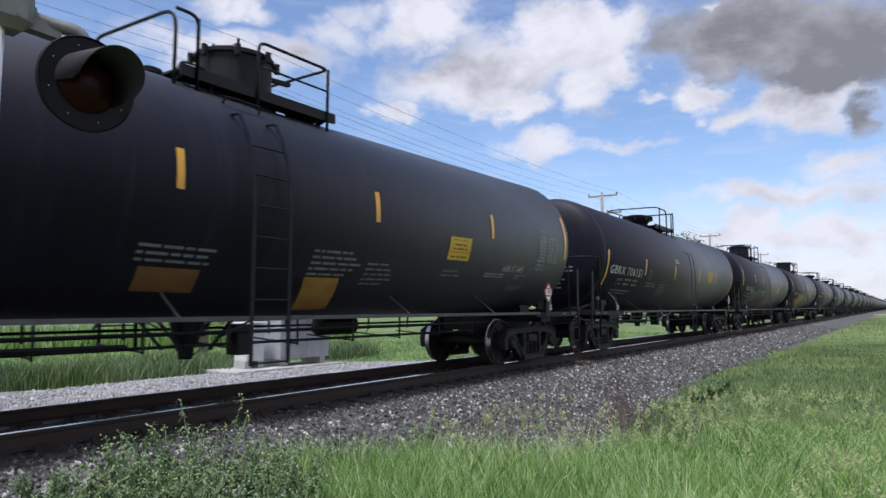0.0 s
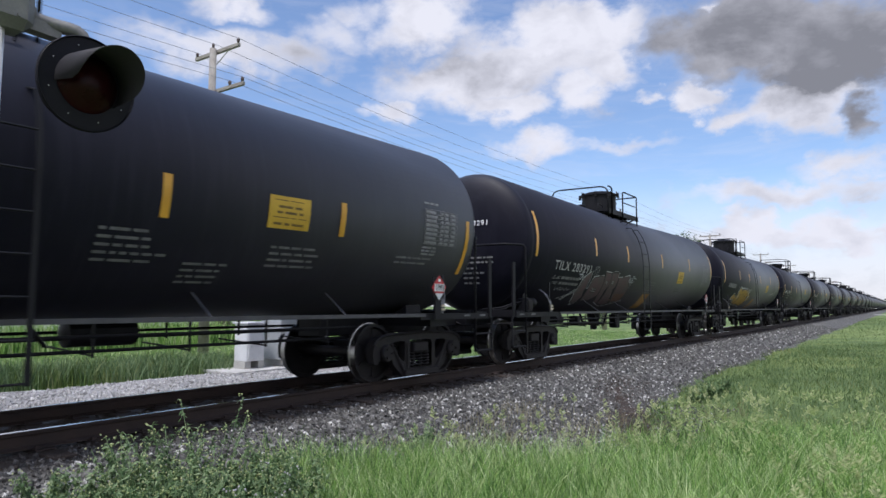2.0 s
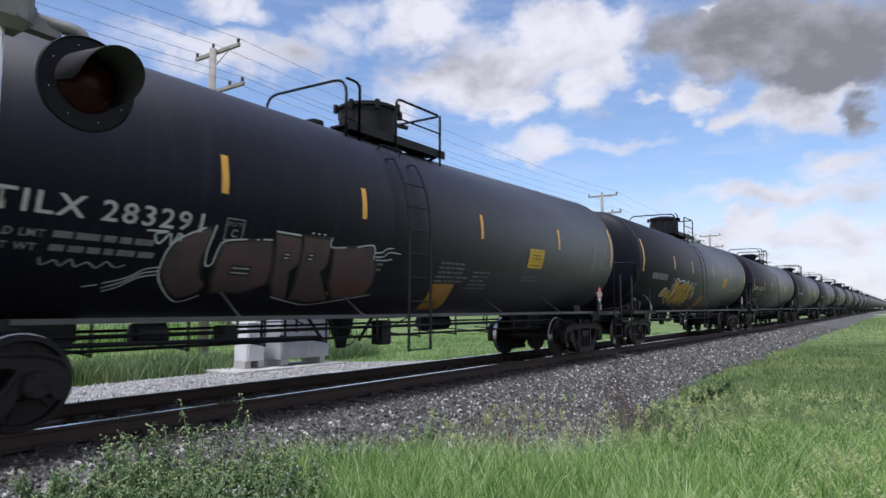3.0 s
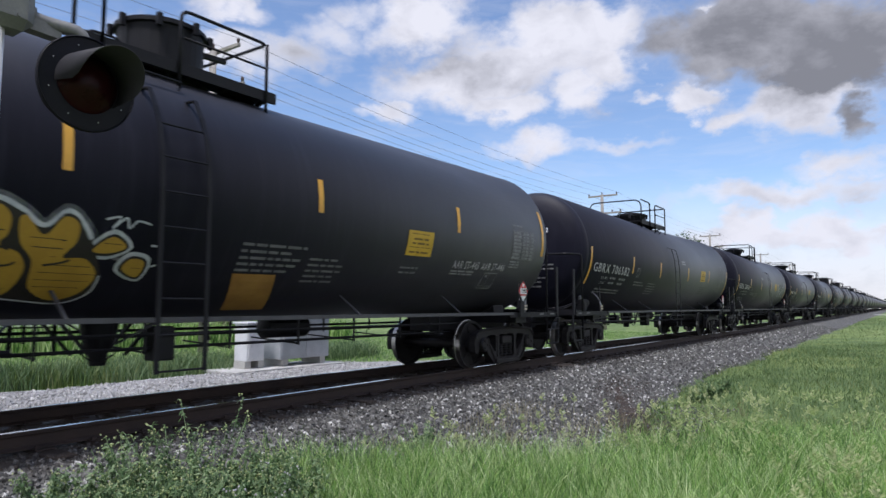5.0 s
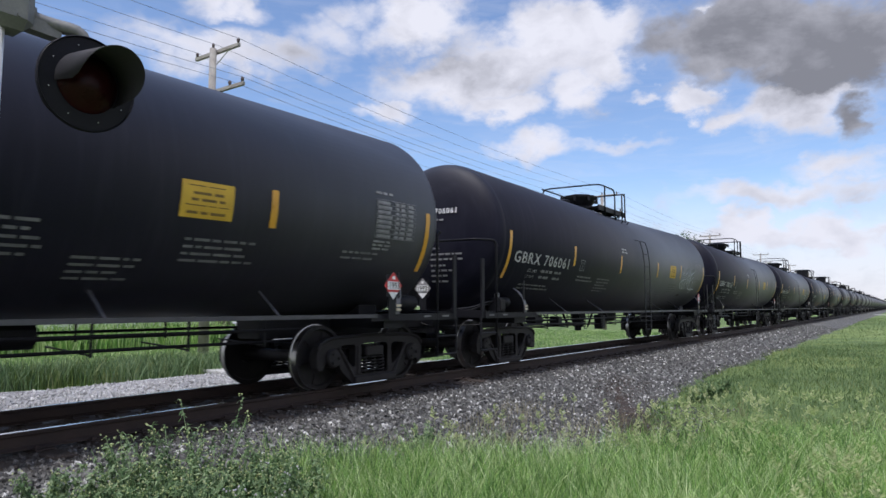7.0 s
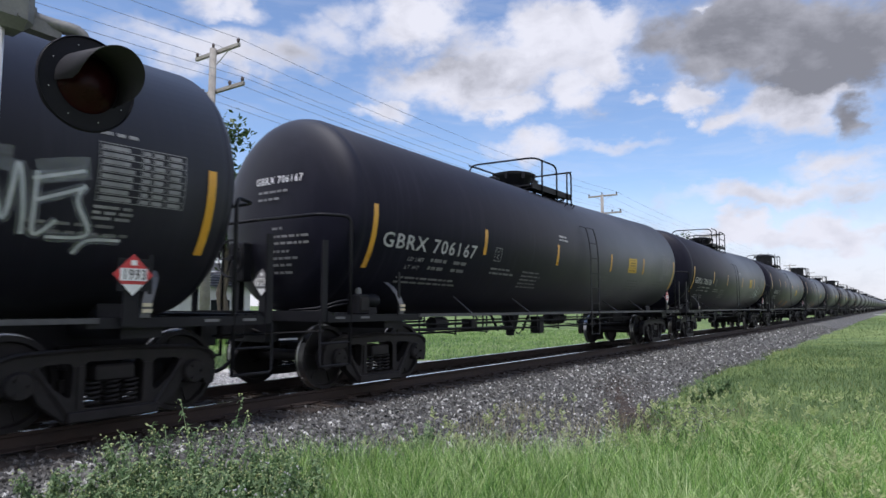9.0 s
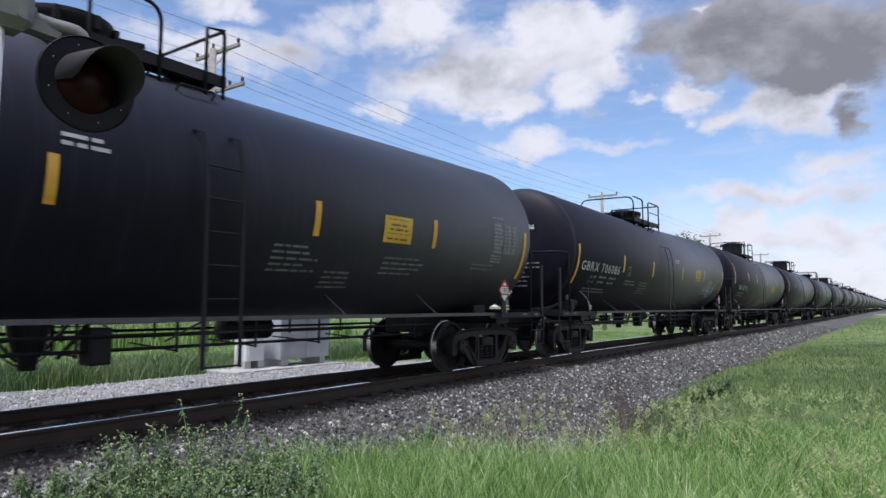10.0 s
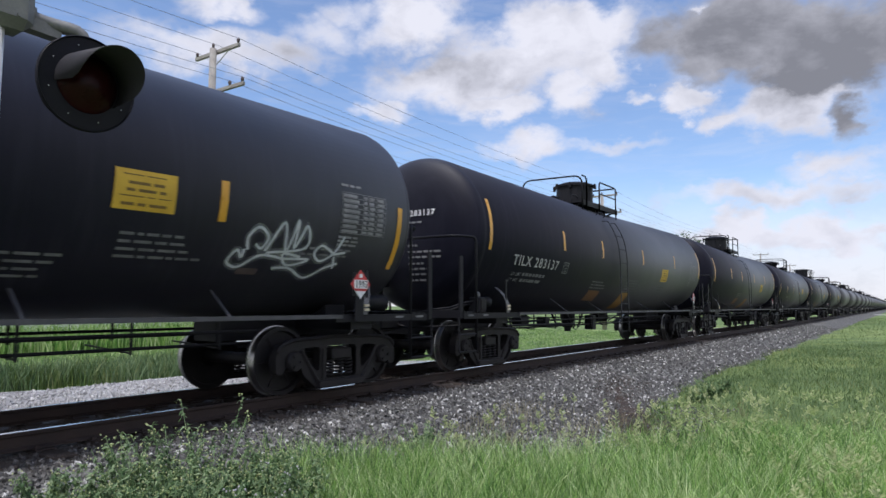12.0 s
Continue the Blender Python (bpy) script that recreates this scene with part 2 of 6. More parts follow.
def box(bm, x0, x1, y0, y1, z0, z1, bevel=0.0):
    vs = [bm.verts.new((x, y, z)) for z in (z0, z1) for y in (y0, y1) for x in (x0, x1)]
    fs = [bm.faces.new([vs[i] for i in f]) for f in ((0, 2, 3, 1), (4, 5, 7, 6), (0, 1, 5, 4), (2, 6, 7, 3), (0, 4, 6, 2), (1, 3, 7, 5))]
    if bevel:
        es = {e for f in fs for e in f.edges}
        bmesh.ops.bevel(bm, geom=list(es), offset=bevel, segments=1, affect="EDGES")
    return bm


def beam(bm, a, b, w, h=None):
    """A straight bar of rectangular section from a to b."""
    a, b = Vector(a), Vector(b)
    d = (b - a).normalized()
    up = Vector((0, 0, 1)) if abs(d.z) < 0.95 else Vector((0, 1, 0))
    s = d.cross(up).normalized() * w / 2
    u = s.cross(d).normalized() * (h or w) / 2
    vs = [bm.verts.new(p + i * s + j * u) for p in (a, b) for i, j in ((-1, -1), (1, -1), (1, 1), (-1, 1))]
    for f in ((3, 2, 1, 0), (4, 5, 6, 7), (0, 1, 5, 4), (1, 2, 6, 5), (2, 3, 7, 6), (3, 0, 4, 7)):
        bm.faces.new([vs[i] for i in f])
    return bm


def tube(bm, pts, r, seg=8, closed=False):
    """A round bar along a line of points."""
    pts = [Vector(p) for p in pts]
    rings = []
    side = None
    for i, p in enumerate(pts):
        a = pts[i - 1] if i or closed else p
        b = pts[(i + 1) % len(pts)] if i < len(pts) - 1 or closed else p
        d = (b - a).normalized()
        if side is None:
            side = d.cross(Vector((0, 0, 1)) if abs(d.z) < 0.9 else Vector((0, 1, 0))).normalized()
        side = (side - d * side.dot(d)).normalized()
        up = d.cross(side)
        rr = r[i] if isinstance(r, (list, tuple)) else r
        rings.append([bm.verts.new(p + rr * (math.cos(t) * side + math.sin(t) * up)) for t in (2 * math.pi * k / seg for k in range(seg))])
    n = len(rings)
    for i in range(n if closed else n - 1):
        q, s = rings[i], rings[(i + 1) % n]
        for k in range(seg):
            bm.faces.new((q[k], q[(k + 1) % seg], s[(k + 1) % seg], s[k]))
    if not closed:
        bm.faces.new(rings[0][::-1])
        bm.faces.new(rings[-1])
    return bm


def rounded(pts, r, steps=4):
    """A line of points with its corners rounded to radius r."""
    pts = [Vector(p) for p in pts]
    out = [pts[0]]
    for a, p, b in zip(pts, pts[1:], pts[2:]):
        u, v = (a - p), (b - p)
        k = min(r, u.length * 0.45, v.length * 0.45)
        u, v = p + u.normalized() * k, p + v.normalized() * k
        out += [(1 - t) ** 2 * u + 2 * t * (1 - t) * p + t * t * v for t in (i / steps for i in range(steps + 1))]
    return out + [pts[-1]]


def lathe(bm, prof, axis="x", centre=(0, 0, 0), seg=32, mats=None, cap=True):
    """Turn a profile of (along, radius) about an axis."""
    cx = Vector(centre)
    dirs = {"x": ((1, 0, 0), (0, 1, 0), (0, 0, 1)), "y": ((0, 1, 0), (0, 0, 1), (1, 0, 0)), "z": ((0, 0, 1), (1, 0, 0), (0, 1, 0))}[axis]
    A, B, C = (Vector(d) for d in dirs)
    rings = []
    for a, r in prof:
        rings.append([bm.verts.new(cx + a * A + r * (math.cos(t) * B + math.sin(t) * C)) for t in (2 * math.pi * k / seg for k in range(seg))])
    for i in range(len(rings) - 1):
        for k in range(seg):
            f = bm.faces.new((rings[i][k], rings[i][(k + 1) % seg], rings[i + 1][(k + 1) % seg], rings[i + 1][k]))
            if mats:
                f.material_index = mats[i]
    if cap:
        bm.faces.new(rings[0][::-1])
        bm.faces.new(rings[-1])
    return bm


def ball(bm, c, r, sub=1, squash=(1, 1, 1)):
    bmesh.ops.create_icosphere(bm, subdivisions=sub, radius=r, matrix=Matrix.Translation(c) @ Matrix.Diagonal((*squash, 1)))
    return bm

# ---- sky: drifting clouds on a far dome, over the blue of the world ----
# azimuth, elevation, half width, half height (degrees), weight
WHITE = [(36.3, 23.8, 5.7, 2.7, 1.0), (22.6, 22.9, 6.4, 2.2, 1.1), (27.1, 20.9, 7.5, 2.7, 1.0), (33.2, 19.2, 7.6, 2.3, 1.0), (28.7, 17.2, 4.0, 1.3, 0.85), (20.0, 20.4, 2.9, 2.0, 1.0),
         (39.8, 17.3, 2.3, 1.1, 0.7), (22.2, 18.3, 2.9, 2.1, 0.9), (44.4, 23.1, 4.5, 2.0, 0.6), (53.2, 24.2, 3.5, 1.1, 0.75), (26.2, 14.0, 4.2, 1.5, 0.75), (20.4, 14.1, 7.1, 0.8, 0.5)]
WHITE += [(5.0, 15.8, 5.5, 1.9, 0.95), (16.5, 17.6, 1.8, 0.6, 0.6), (12.7, 17.0, 2.2, 1.3, 1.0), (9.2, 15.2, 2.9, 1.0, 0.8), (11.6, 23.5, 1.1, 0.5, 0.8), (2.7, 10.6, 4.0, 1.3, 0.7), (7.0, 8.9, 10.2, 1.5, 0.78),
          (8.7, 6.1, 8.8, 1.5, 0.85), (3.7, 5.2, 5.5, 1.9, 0.85), (52.7, 20.8, 10.2, 2.0, 0.78), (70.0, 11.5, 4.0, 6.0, 1.0), (41.9, 25.0, 4.1, 2.0, 0.6)]
GREY = [(8.9, 21.2, 7.9, 3.1, 1.15), (2.4, 19.4, 6.2, 3.6, 1.3), (1.2, 14.2, 1.8, 1.8, 0.8), (14.5, 22.2, 2.7, 2.1, 0.6)]
DIM = [(34.2, 20.7, 5.6, 1.4, 0.9), (29.9, 19.7, 4.1, 1.3, 0.7), (37.3, 21.2, 3.6, 1.1, 0.6), (49.3, 20.7, 5.8, 1.3, 0.45), (18.4, 16.0, 4.2, 1.0, 0.5), (5.1, 8.5, 6.0, 0.9, 0.3), (4.6, 16.6, 5.5, 1.6, 0.75)]


def cloud_mat():
    n = Nodes("clouds")
    sep = n.t.nodes.new("ShaderNodeSeparateXYZ")
    co = n.place()
    n.link(co, sep.inputs[0])
    x, y, z = sep.outputs
    flat = n.math("SQRT", n.math("ADD", n.math("MULTIPLY", x, x), n.math("MULTIPLY", y, y)))
    az = n.math("MULTIPLY", n.math("ARCTAN2", y, x), 57.29578)
    el = n.math("MULTIPLY", n.math("ARCTAN2", z, flat), 57.29578)
    unit = n.scaled(co, (1 / 2600, 1 / 2600, 1.6 / 2600))
    big = n.noise(unit, 7, 7, 0.62, 0.35)
    mid = n.noise(unit, 17, 7, 0.55, 0.2)
    wisp = n.noise(n.scaled(unit, (1, 1, 4)), 9, 6, 0.6, 0.8)
    jx = n.math("MULTIPLY", n.math("SUBTRACT", n.noise(unit, 11, 6, 0.55), 0.5), 9.0)
    jy = n.math("MULTIPLY", n.math("SUBTRACT", n.noise(n.scaled(unit, (1, 1, -1)), 12, 6, 0.55), 0.5), 6.0)
    az, el2 = n.math("ADD", az, jx), n.math("ADD", el, jy)

    def field(blobs):
        total = None
        for a, e, w, h, k in blobs:
            u = n.math("DIVIDE", n.math("SUBTRACT", az, a), w)
            v = n.math("DIVIDE", n.math("SUBTRACT", el2, e), h)
            q = n.math("ADD", n.math("MULTIPLY", u, u), n.math("MULTIPLY", v, v))
            g = n.math("MULTIPLY", n.math("EXPONENT", n.math("MULTIPLY", q, -0.9)), k)
            total = g if total is None else n.math("MAXIMUM", total, g)
        return total

    def step(v, lo, hi):
        m = n.t.nodes.new("ShaderNodeMapRange")
        m.interpolation_type = "SMOOTHSTEP"
        n.put(m.inputs[0], v)
        m.inputs[1].default_value, m.inputs[2].default_value = lo, hi
        return m.outputs[0]

    white, grey, dim = field(WHITE), field(GREY), field(DIM)
    rag = n.math("MULTIPLY", n.math("SUBTRACT", mid, 0.5), 0.75)
    dens = n.math("ADD", n.math("MAXIMUM", white, grey), rag)
    away = step(n.math("ABSOLUTE", n.math("SUBTRACT", az, 35)), 38, 60)
    loose = n.math("MULTIPLY", away, step(big, 0.30, 0.52))
    mask = n.math("MAXIMUM", step(dens, 0.14, 0.78), loose)
    veil = n.math("MULTIPLY_ADD", step(wisp, 0.42, 0.75), 0.14, 0.04)
    haze = n.math("MULTIPLY", step(el, 12.0, 1.5), 0.88)
    mask = n.math("MAXIMUM", mask, n.math("MAXIMUM", veil, haze))
    fade = step(el, 49.0, 36.0)
    mask = n.math("MULTIPLY", mask, fade, clamp=True)
    shade = n.math("ADD", step(n.math("SUBTRACT", grey, n.math("MULTIPLY", white, 0.45)), 0.05, 0.6), n.math("MULTIPLY", dim, 0.72))
    shade = n.math("MULTIPLY", shade, n.math("MULTIPLY_ADD", step(big, 0.34, 0.66), 0.30, 0.62))
    shade = n.math("ADD", shade, n.math("MULTIPLY", n.math("SUBTRACT", mid, 0.46), 0.95), clamp=True)
    col = n.ramp(shade, [(0.0, (0.80, 0.80, 0.825)), (0.3, (0.62, 0.625, 0.66)), (0.6, (0.40, 0.405, 0.43)), (1.0, (0.235, 0.24, 0.26))])
    em = n.t.nodes.new("ShaderNodeEmission")
    n.link(col, em.inputs[0])
    em.inputs[1].default_value = 1.0
    tr = n.t.nodes.new("ShaderNodeBsdfTransparent")
    mx = n.t.nodes.new("ShaderNodeMixShader")
    n.link(mask, mx.inputs[0])
    n.link(tr.outputs[0], mx.inputs[1])
    n.link(em.outputs[0], mx.inputs[2])
    n.link(mx.outputs[0], n.t.nodes["Material Output"].inputs[0])
    return n.m


def cloud_dome():
    vs, fs, na, ne = [], [], 96, 16
    for j in range(ne + 1):
        e = radians(-1.2 + 51.2 * j / ne)
        for i in range(na):
            a = 2 * math.pi * i / na
            vs.append((2600 * math.cos(e) * math.cos(a), 2600 * math.cos(e) * math.sin(a), 2600 * math.sin(e)))
    for j in range(ne):
        for i in range(na):
            k, l = j * na + i, j * na + (i + 1) % na
            fs.append((k, l, l + na, k + na))
    ob = link_mesh("backdrop", vs, fs, cloud_mat(), smooth=True)
    return tagged(ob, "drifting white and grey clouds over a blue sky", "sky", kind="structure")


clouds = cloud_dome()


# ---- ground, ballast, track ----
def near_edge(x):
    """y of the rim of the ballast on the camera's side."""
    return -2.9 - 0.17 * min(10.0, max(0.0, 14.0 - x)) + 0.14 * math.sin(x * 0.7 + 1) + 0.08 * math.sin(x * 2.3)


def bed_z(y, x=0.0):
    """Height of the ballast across the track."""
    if y < AXIS:
        t = (-0.85 - y) / (-0.85 + 2.8)
    else:
        t = (y - 2.36) / 1.3
    t = max(0.0, min(1.0, t))
    low = GROUND + 0.01 if y < AXIS else -0.42
    return -0.215 + (low + 0.215) * (t * t * (3 - 2 * t) * 0.5 + t * 0.5)


def surf_z(x, y):
    """Height of whatever lies on top: ballast or meadow."""
    e = near_edge(x)
    if y > 3.6 or y < e - 0.1:
        return land_z(x, y)
    if y < -2.3:
        t = (y + 2.3) / (e + 2.3)
        return max(land_z(x, y), bed_z(-2.3) + (bed_z(e) - bed_z(-2.3)) * min(1.0, t))
    return bed_z(y)


def land_z(x, y):
    h = GROUND + 0.05 * noise.noise(Vector((x * 0.25, y * 0.25, 0))) * min(1, max(0, (abs(y + 0.5) - 2) / 2))
    if y > 2:
        h = min(h, -0.50)
    if y < -3.2:
        h += 0.12 * min(1, (-3.2 - y) / 3) * (0.5 + 0.5 * noise.noise(Vector((x * 0.15, y * 0.2, 5))))
    return h


def ground():
    xs = sorted({*np.arange(-6, 40, 0.6).round(2), *np.arange(-120, -6, 12.0), *np.arange(40, 140, 5.0), *np.arange(140, 2600, 120.0), -400.0, -1200.0, -2600.0})
    ys = sorted({*np.arange(-12, 14, 0.6).round(2), *np.arange(-80, -12, 6.0), *np.arange(14, 90, 6.0), *(-200.0, -500.0, -1200.0, -2600.0), *(160.0, 400.0, 1000.0, 2600.0)})
    vs = [(x, y, land_z(x, y)) for y in ys for x in xs]
    n = len(xs)
    fs = [(j * n + i, j * n + i + 1, (j + 1) * n + i + 1, (j + 1) * n + i) for j in range(len(ys) - 1) for i in range(n - 1)]
    return tagged(link_mesh("ground", vs, fs, M_GROUND, smooth=True), "flat green meadow reaching to the horizon", "ground", kind="structure")


def strip(name, xs, ys, z, material, label, category):
    vs = [(x, y(x) if callable(y) else y, 0) for x in xs for y in ys]
    vs = [(x, y, z(y, x)) for x, y, _ in vs]
    m = len(ys)
    fs = [(i * m + j, (i + 1) * m + j, (i + 1) * m + j + 1, i * m + j + 1) for i in range(len(xs) - 1) for j in range(m - 1)]
    return tagged(link_mesh(name, vs, fs, material, smooth=True), label, category, kind="structure")


def yard_edge(x):
    """Far rim of the gravel strip: wide by the cabinets, narrow further on."""
    t = min(1.0, max(0.0, (x - 12.5) / 4.0))
    return 7.0 - 2.6 * t * t * (3 - 2 * t) + 0.3 * math.sin(x * 0.6) + 0.15 * math.sin(x * 1.7)


ground()
long_x = [*np.arange(-40, 60, 0.5), *np.arange(60, 1500, 15.0)]
strip("ballast_bed", long_x, [lambda x: near_edge(x) - 0.35, lambda x: near_edge(x), -2.3, -1.9, -1.5, -1.15, -0.85, -0.5, 0.3, 1.2, 2.0, 2.36, 2.9, 3.4, 3.8],
      lambda y, x: bed_z(y) - (0.06 if y < near_edge(x) - 0.1 else 0) + 0.02 * noise.noise(Vector((x * 2, y * 2, 0))), M_BED, "grey crushed-stone ballast sloping down from the track", "ballast")
strip("gravel_yard", [*np.arange(-30, 60, 1.0), *np.arange(60, 700, 40.0)], [3.0, 3.5, 4.0, lambda x: yard_edge(x) - 0.1, lambda x: yard_edge(x) + 0.4],
      lambda y, x: -0.425 + 0.02 * noise.noise(Vector((x, y, 3))) - (0.12 if y > yard_edge(x) + 0.2 else 0), M_YARD, "pale gravel service strip beside the track", "gravel")

RAIL_PROF = [(-0.068, -0.172), (0.068, -0.172), (0.068, -0.160), (0.010, -0.140), (0.010, -0.045), (0.034, -0.034), (0.036, -0.006), (0.030, 0.0), (-0.030, 0.0), (-0.036, -0.006), (-0.034, -0.034), (-0.010, -0.045), (-0.010, -0.140), (-0.068, -0.160)]


def rail(y):
    bm = bmesh.new()
    ends = [[bm.verts.new((x, y + a, b)) for a, b in RAIL_PROF] for x in (-60.0, 1500.0)]
    n = len(RAIL_PROF)
    for i in range(n):
        f = bm.faces.new((ends[0][i], ends[1][i], ends[1][(i + 1) % n], ends[0][(i + 1) % n]))
        f.material_index = 1 if i == 7 else 0
    for e in ends:
        bm.faces.new(e)
    return tagged(part("rail", bm, [M_RAILSIDE, M_RAILTOP]), "rusty steel rail with a polished running surface", "rail", "rails of the track", "structure")


rail(0.0)
rail(2 * AXIS)


def tie_mesh():
    bm = bmesh.new()
    box(bm, -0.115, 0.115, -0.55 - AXIS, 2.06 - AXIS, -0.36, -0.178, 0.012)
    return bm


track = thing("railway_track", "dark wooden sleepers laid in grey ballast", "track", kind="structure")
first_tie = None
rnd = random.Random(4)
for i in range(120):
    m = pose(-6 + 0.53 * i + rnd.uniform(-0.03, 0.03), AXIS + rnd.uniform(-0.05, 0.05), rnd.uniform(-0.012, 0.0), 0, 0, rnd.uniform(-1, 1))
    if first_tie is None:
        first_tie = part("tie", tie_mesh(), M_TIE, track)
        first_tie.matrix_basis = m
    else:
        t = new("tie", first_tie.data)
        t.parent, t.matrix_basis = track, m


def spike_plates():
    """Tie plates under both rails along the near stretch."""
    bm = bmesh.new()
    for i in range(90):
        for y in (0.0, 2 * AXIS):
            box(bm, -6 + 0.53 * i - 0.09, -6 + 0.53 * i + 0.09, y - 0.17, y + 0.17, -0.182, -0.168)
            for s in (-1, 1):
                box(bm, -6 + 0.53 * i - 0.02 + 0.05 * s, -6 + 0.53 * i + 0.02 + 0.05 * s, y + s * 0.075, y + s * 0.105, -0.17, -0.14)
    tagged(part("tie_plates", bm, M_RAILSIDE, track), kind="stuff")


spike_plates()


def scatter_stones(name, rows, material, label, seed):
    """Loose angular stones: rows of (count, x0, x1, y0, y1, size)."""
    g = np.random.default_rng(seed)
    shape = np.array([(1, 0, 0), (-1, 0, 0), (0, 1, 0), (0, -1, 0), (0, 0, 1), (0, 0, -1), (0.7, 0.6, 0.5), (-0.6, -0.7, 0.55)], float)
    tri = [(0, 6, 4), (0, 2, 6), (2, 4, 6), (2, 1, 4), (1, 7, 4), (1, 3, 7), (3, 4, 7), (3, 0, 4), (2, 0, 5), (1, 2, 5), (3, 1, 5), (0, 3, 5)]
    vs, fs = [], []
    for count, x0, x1, y0, y1, size in rows:
        for _ in range(count):
            x, y = g.uniform(x0, x1), g.uniform(y0, y1)
            if y < near_edge(x) - 0.1 and g.random() < 0.8:
                continue
            s = size * g.uniform(0.5, 1.25)
            rot = np.array(Euler(g.uniform(0, 6.28, 3)).to_matrix())
            p = (shape * (1 + g.uniform(-0.3, 0.3, (8, 1))) * (s, s * g.uniform(0.6, 1), s * g.uniform(0.55, 0.9))) @ rot.T
            h = surf_z(x, y) if y < 3.4 else -0.42
            p += (x, y, h + s * g.uniform(-0.1, 0.45))
            b = len(vs)
            vs.extend(p.tolist())
            fs.extend((b + i, b + j, b + k) for i, j, k in tri)
    return tagged(link_mesh(name, vs, fs, material), label, "ballast stones", kind="stuff")


scatter_stones("ballast_stones", [(19000, 1.0, 14, -3.2, -0.08, 0.030), (7500, 3.0, 12, -4.6, -2.7, 0.026), (9000, 14, 30, -2.9, -0.08, 0.036), (3000, 1.0, 14, 0.1, 1.4, 0.032), (3000, 1.0, 22, 1.6, 3.2, 0.032), (2500, 30, 60, -2.9, -0.1, 0.05)],
               M_STONE, "loose angular grey ballast stones", 1)
scatter_stones("yard_stones", [(4500, 2, 14, 3.2, 6.6, 0.03), (1500, 14, 24, 3.2, 4.3, 0.03)], bed_mat("pale_stone", (0.25, 0.24, 0.23), (0.42, 0.41, 0.40), (0.62, 0.61, 0.59), 9), "pale loose gravel stones", 2)


# ---- the train ----
def lift(x):
    """The tank droops to its middle: how far its axis rises towards the ends."""
    return 0.0125 * abs(x - 8.9)


def wrap(x, a, out=0.0):
    """A point on the camera's side of the tank: x along it, a the arc length above its middle."""
    t = a / CAR_R
    return (x, -(CAR_R + out) * math.cos(t), CAR_Z + lift(x) + (CAR_R + out) * math.sin(t))


M_OCHRE_INK = plain("brown_ink", (0.10, 0.06, 0.012), (0.20, 0.12, 0.02), 0.6, 0, 6, 60, 0.05)
M_TABLE = plain("grey_white_print", (0.13, 0.13, 0.135), (0.27, 0.27, 0.275), 0.6, 0, 6, 90, 0.05)


def decal(bm, x0, x1, a0, a1, out=0.005, lean=0.0, head=0.0):
    """A thin painted patch that follows the tank's side."""
    n = 6
    rows = []
    for i in range(n + 1):
        a = a0 + (a1 - a0) * i / n
        s = lean * i / n
        rows.append([bm.verts.new(wrap(x0 + s, a, out)), bm.verts.new(wrap(x1 + s, a, out))])
    for p, q in zip(rows, rows[1:]):
        bm.faces.new((p[0], p[1], q[1], q[0]))
    return bm


def bars(bm, x0, x1, a0, lines, pitch, height, seed, out=0.005):
    """Lines of unreadable small writing as rows of bars."""
    r = random.Random(seed)
    for i in range(lines):
        x, a = x0, a0 - pitch * i
        end = x1 - r.uniform(0, 0.3) * (x1 - x0)
        while x < end - 0.06:
            w = min(r.uniform(0.06, 0.26), end - x)
            decal(bm, x, x + w, a - height, a, out)
            x += w + 0.035
    return bm


def letters(text, size, place, x0, width=0.0, bold=0.018):
    """Writing as a mesh, laid on by place(u, v)."""
    cu = bpy.data.curves.new("writing", "FONT")
    cu.body, cu.size, cu.resolution_u, cu.space_character = text, size, 2, 1.15
    cu.offset = size * bold
    tmp = new("writing", cu)
    me = bpy.data.meshes.new_from_object(tmp.evaluated_get(bpy.context.evaluated_depsgraph_get()))
    bpy.data.objects.remove(tmp)
    bm = bmesh.new()
    bm.from_mesh(me)
    k = width / max(v.co.x for v in bm.verts) if width else 1.0
    for v in bm.verts:
        v.co = place(x0 + v.co.x * k, v.co.y)
    return bm


def stroke(bm, pts, w, out):
    """A flat painted line on the tank's side through (x, arc) points."""
    pts = [Vector((*p, 0)) for p in pts]
    fine = []
    for i in range(len(pts) - 1):
        p0, p1, p2, p3 = pts[max(i - 1, 0)], pts[i], pts[i + 1], pts[min(i + 2, len(pts) - 1)]
        for k in range(6):
            t = k / 6
            fine.append(0.5 * (2 * p1 + (p2 - p0) * t + (2 * p0 - 5 * p1 + 4 * p2 - p3) * t * t + (3 * p1 - p0 - 3 * p2 + p3) * t ** 3))
    fine.append(pts[-1])
    prev = None
    for i, p in enumerate(fine):
        d = (fine[min(i + 1, len(fine) - 1)] - fine[max(i - 1, 0)]).normalized()
        s = Vector((-d.y, d.x, 0)) * w / 2
        pair = [bm.verts.new(wrap(p.x + s.x, p.y + s.y, out)), bm.verts.new(wrap(p.x - s.x, p.y - s.y, out))]
        if prev:
            bm.faces.new((prev[0], prev[1], pair[1], pair[0]))
        prev = pair
    return bm


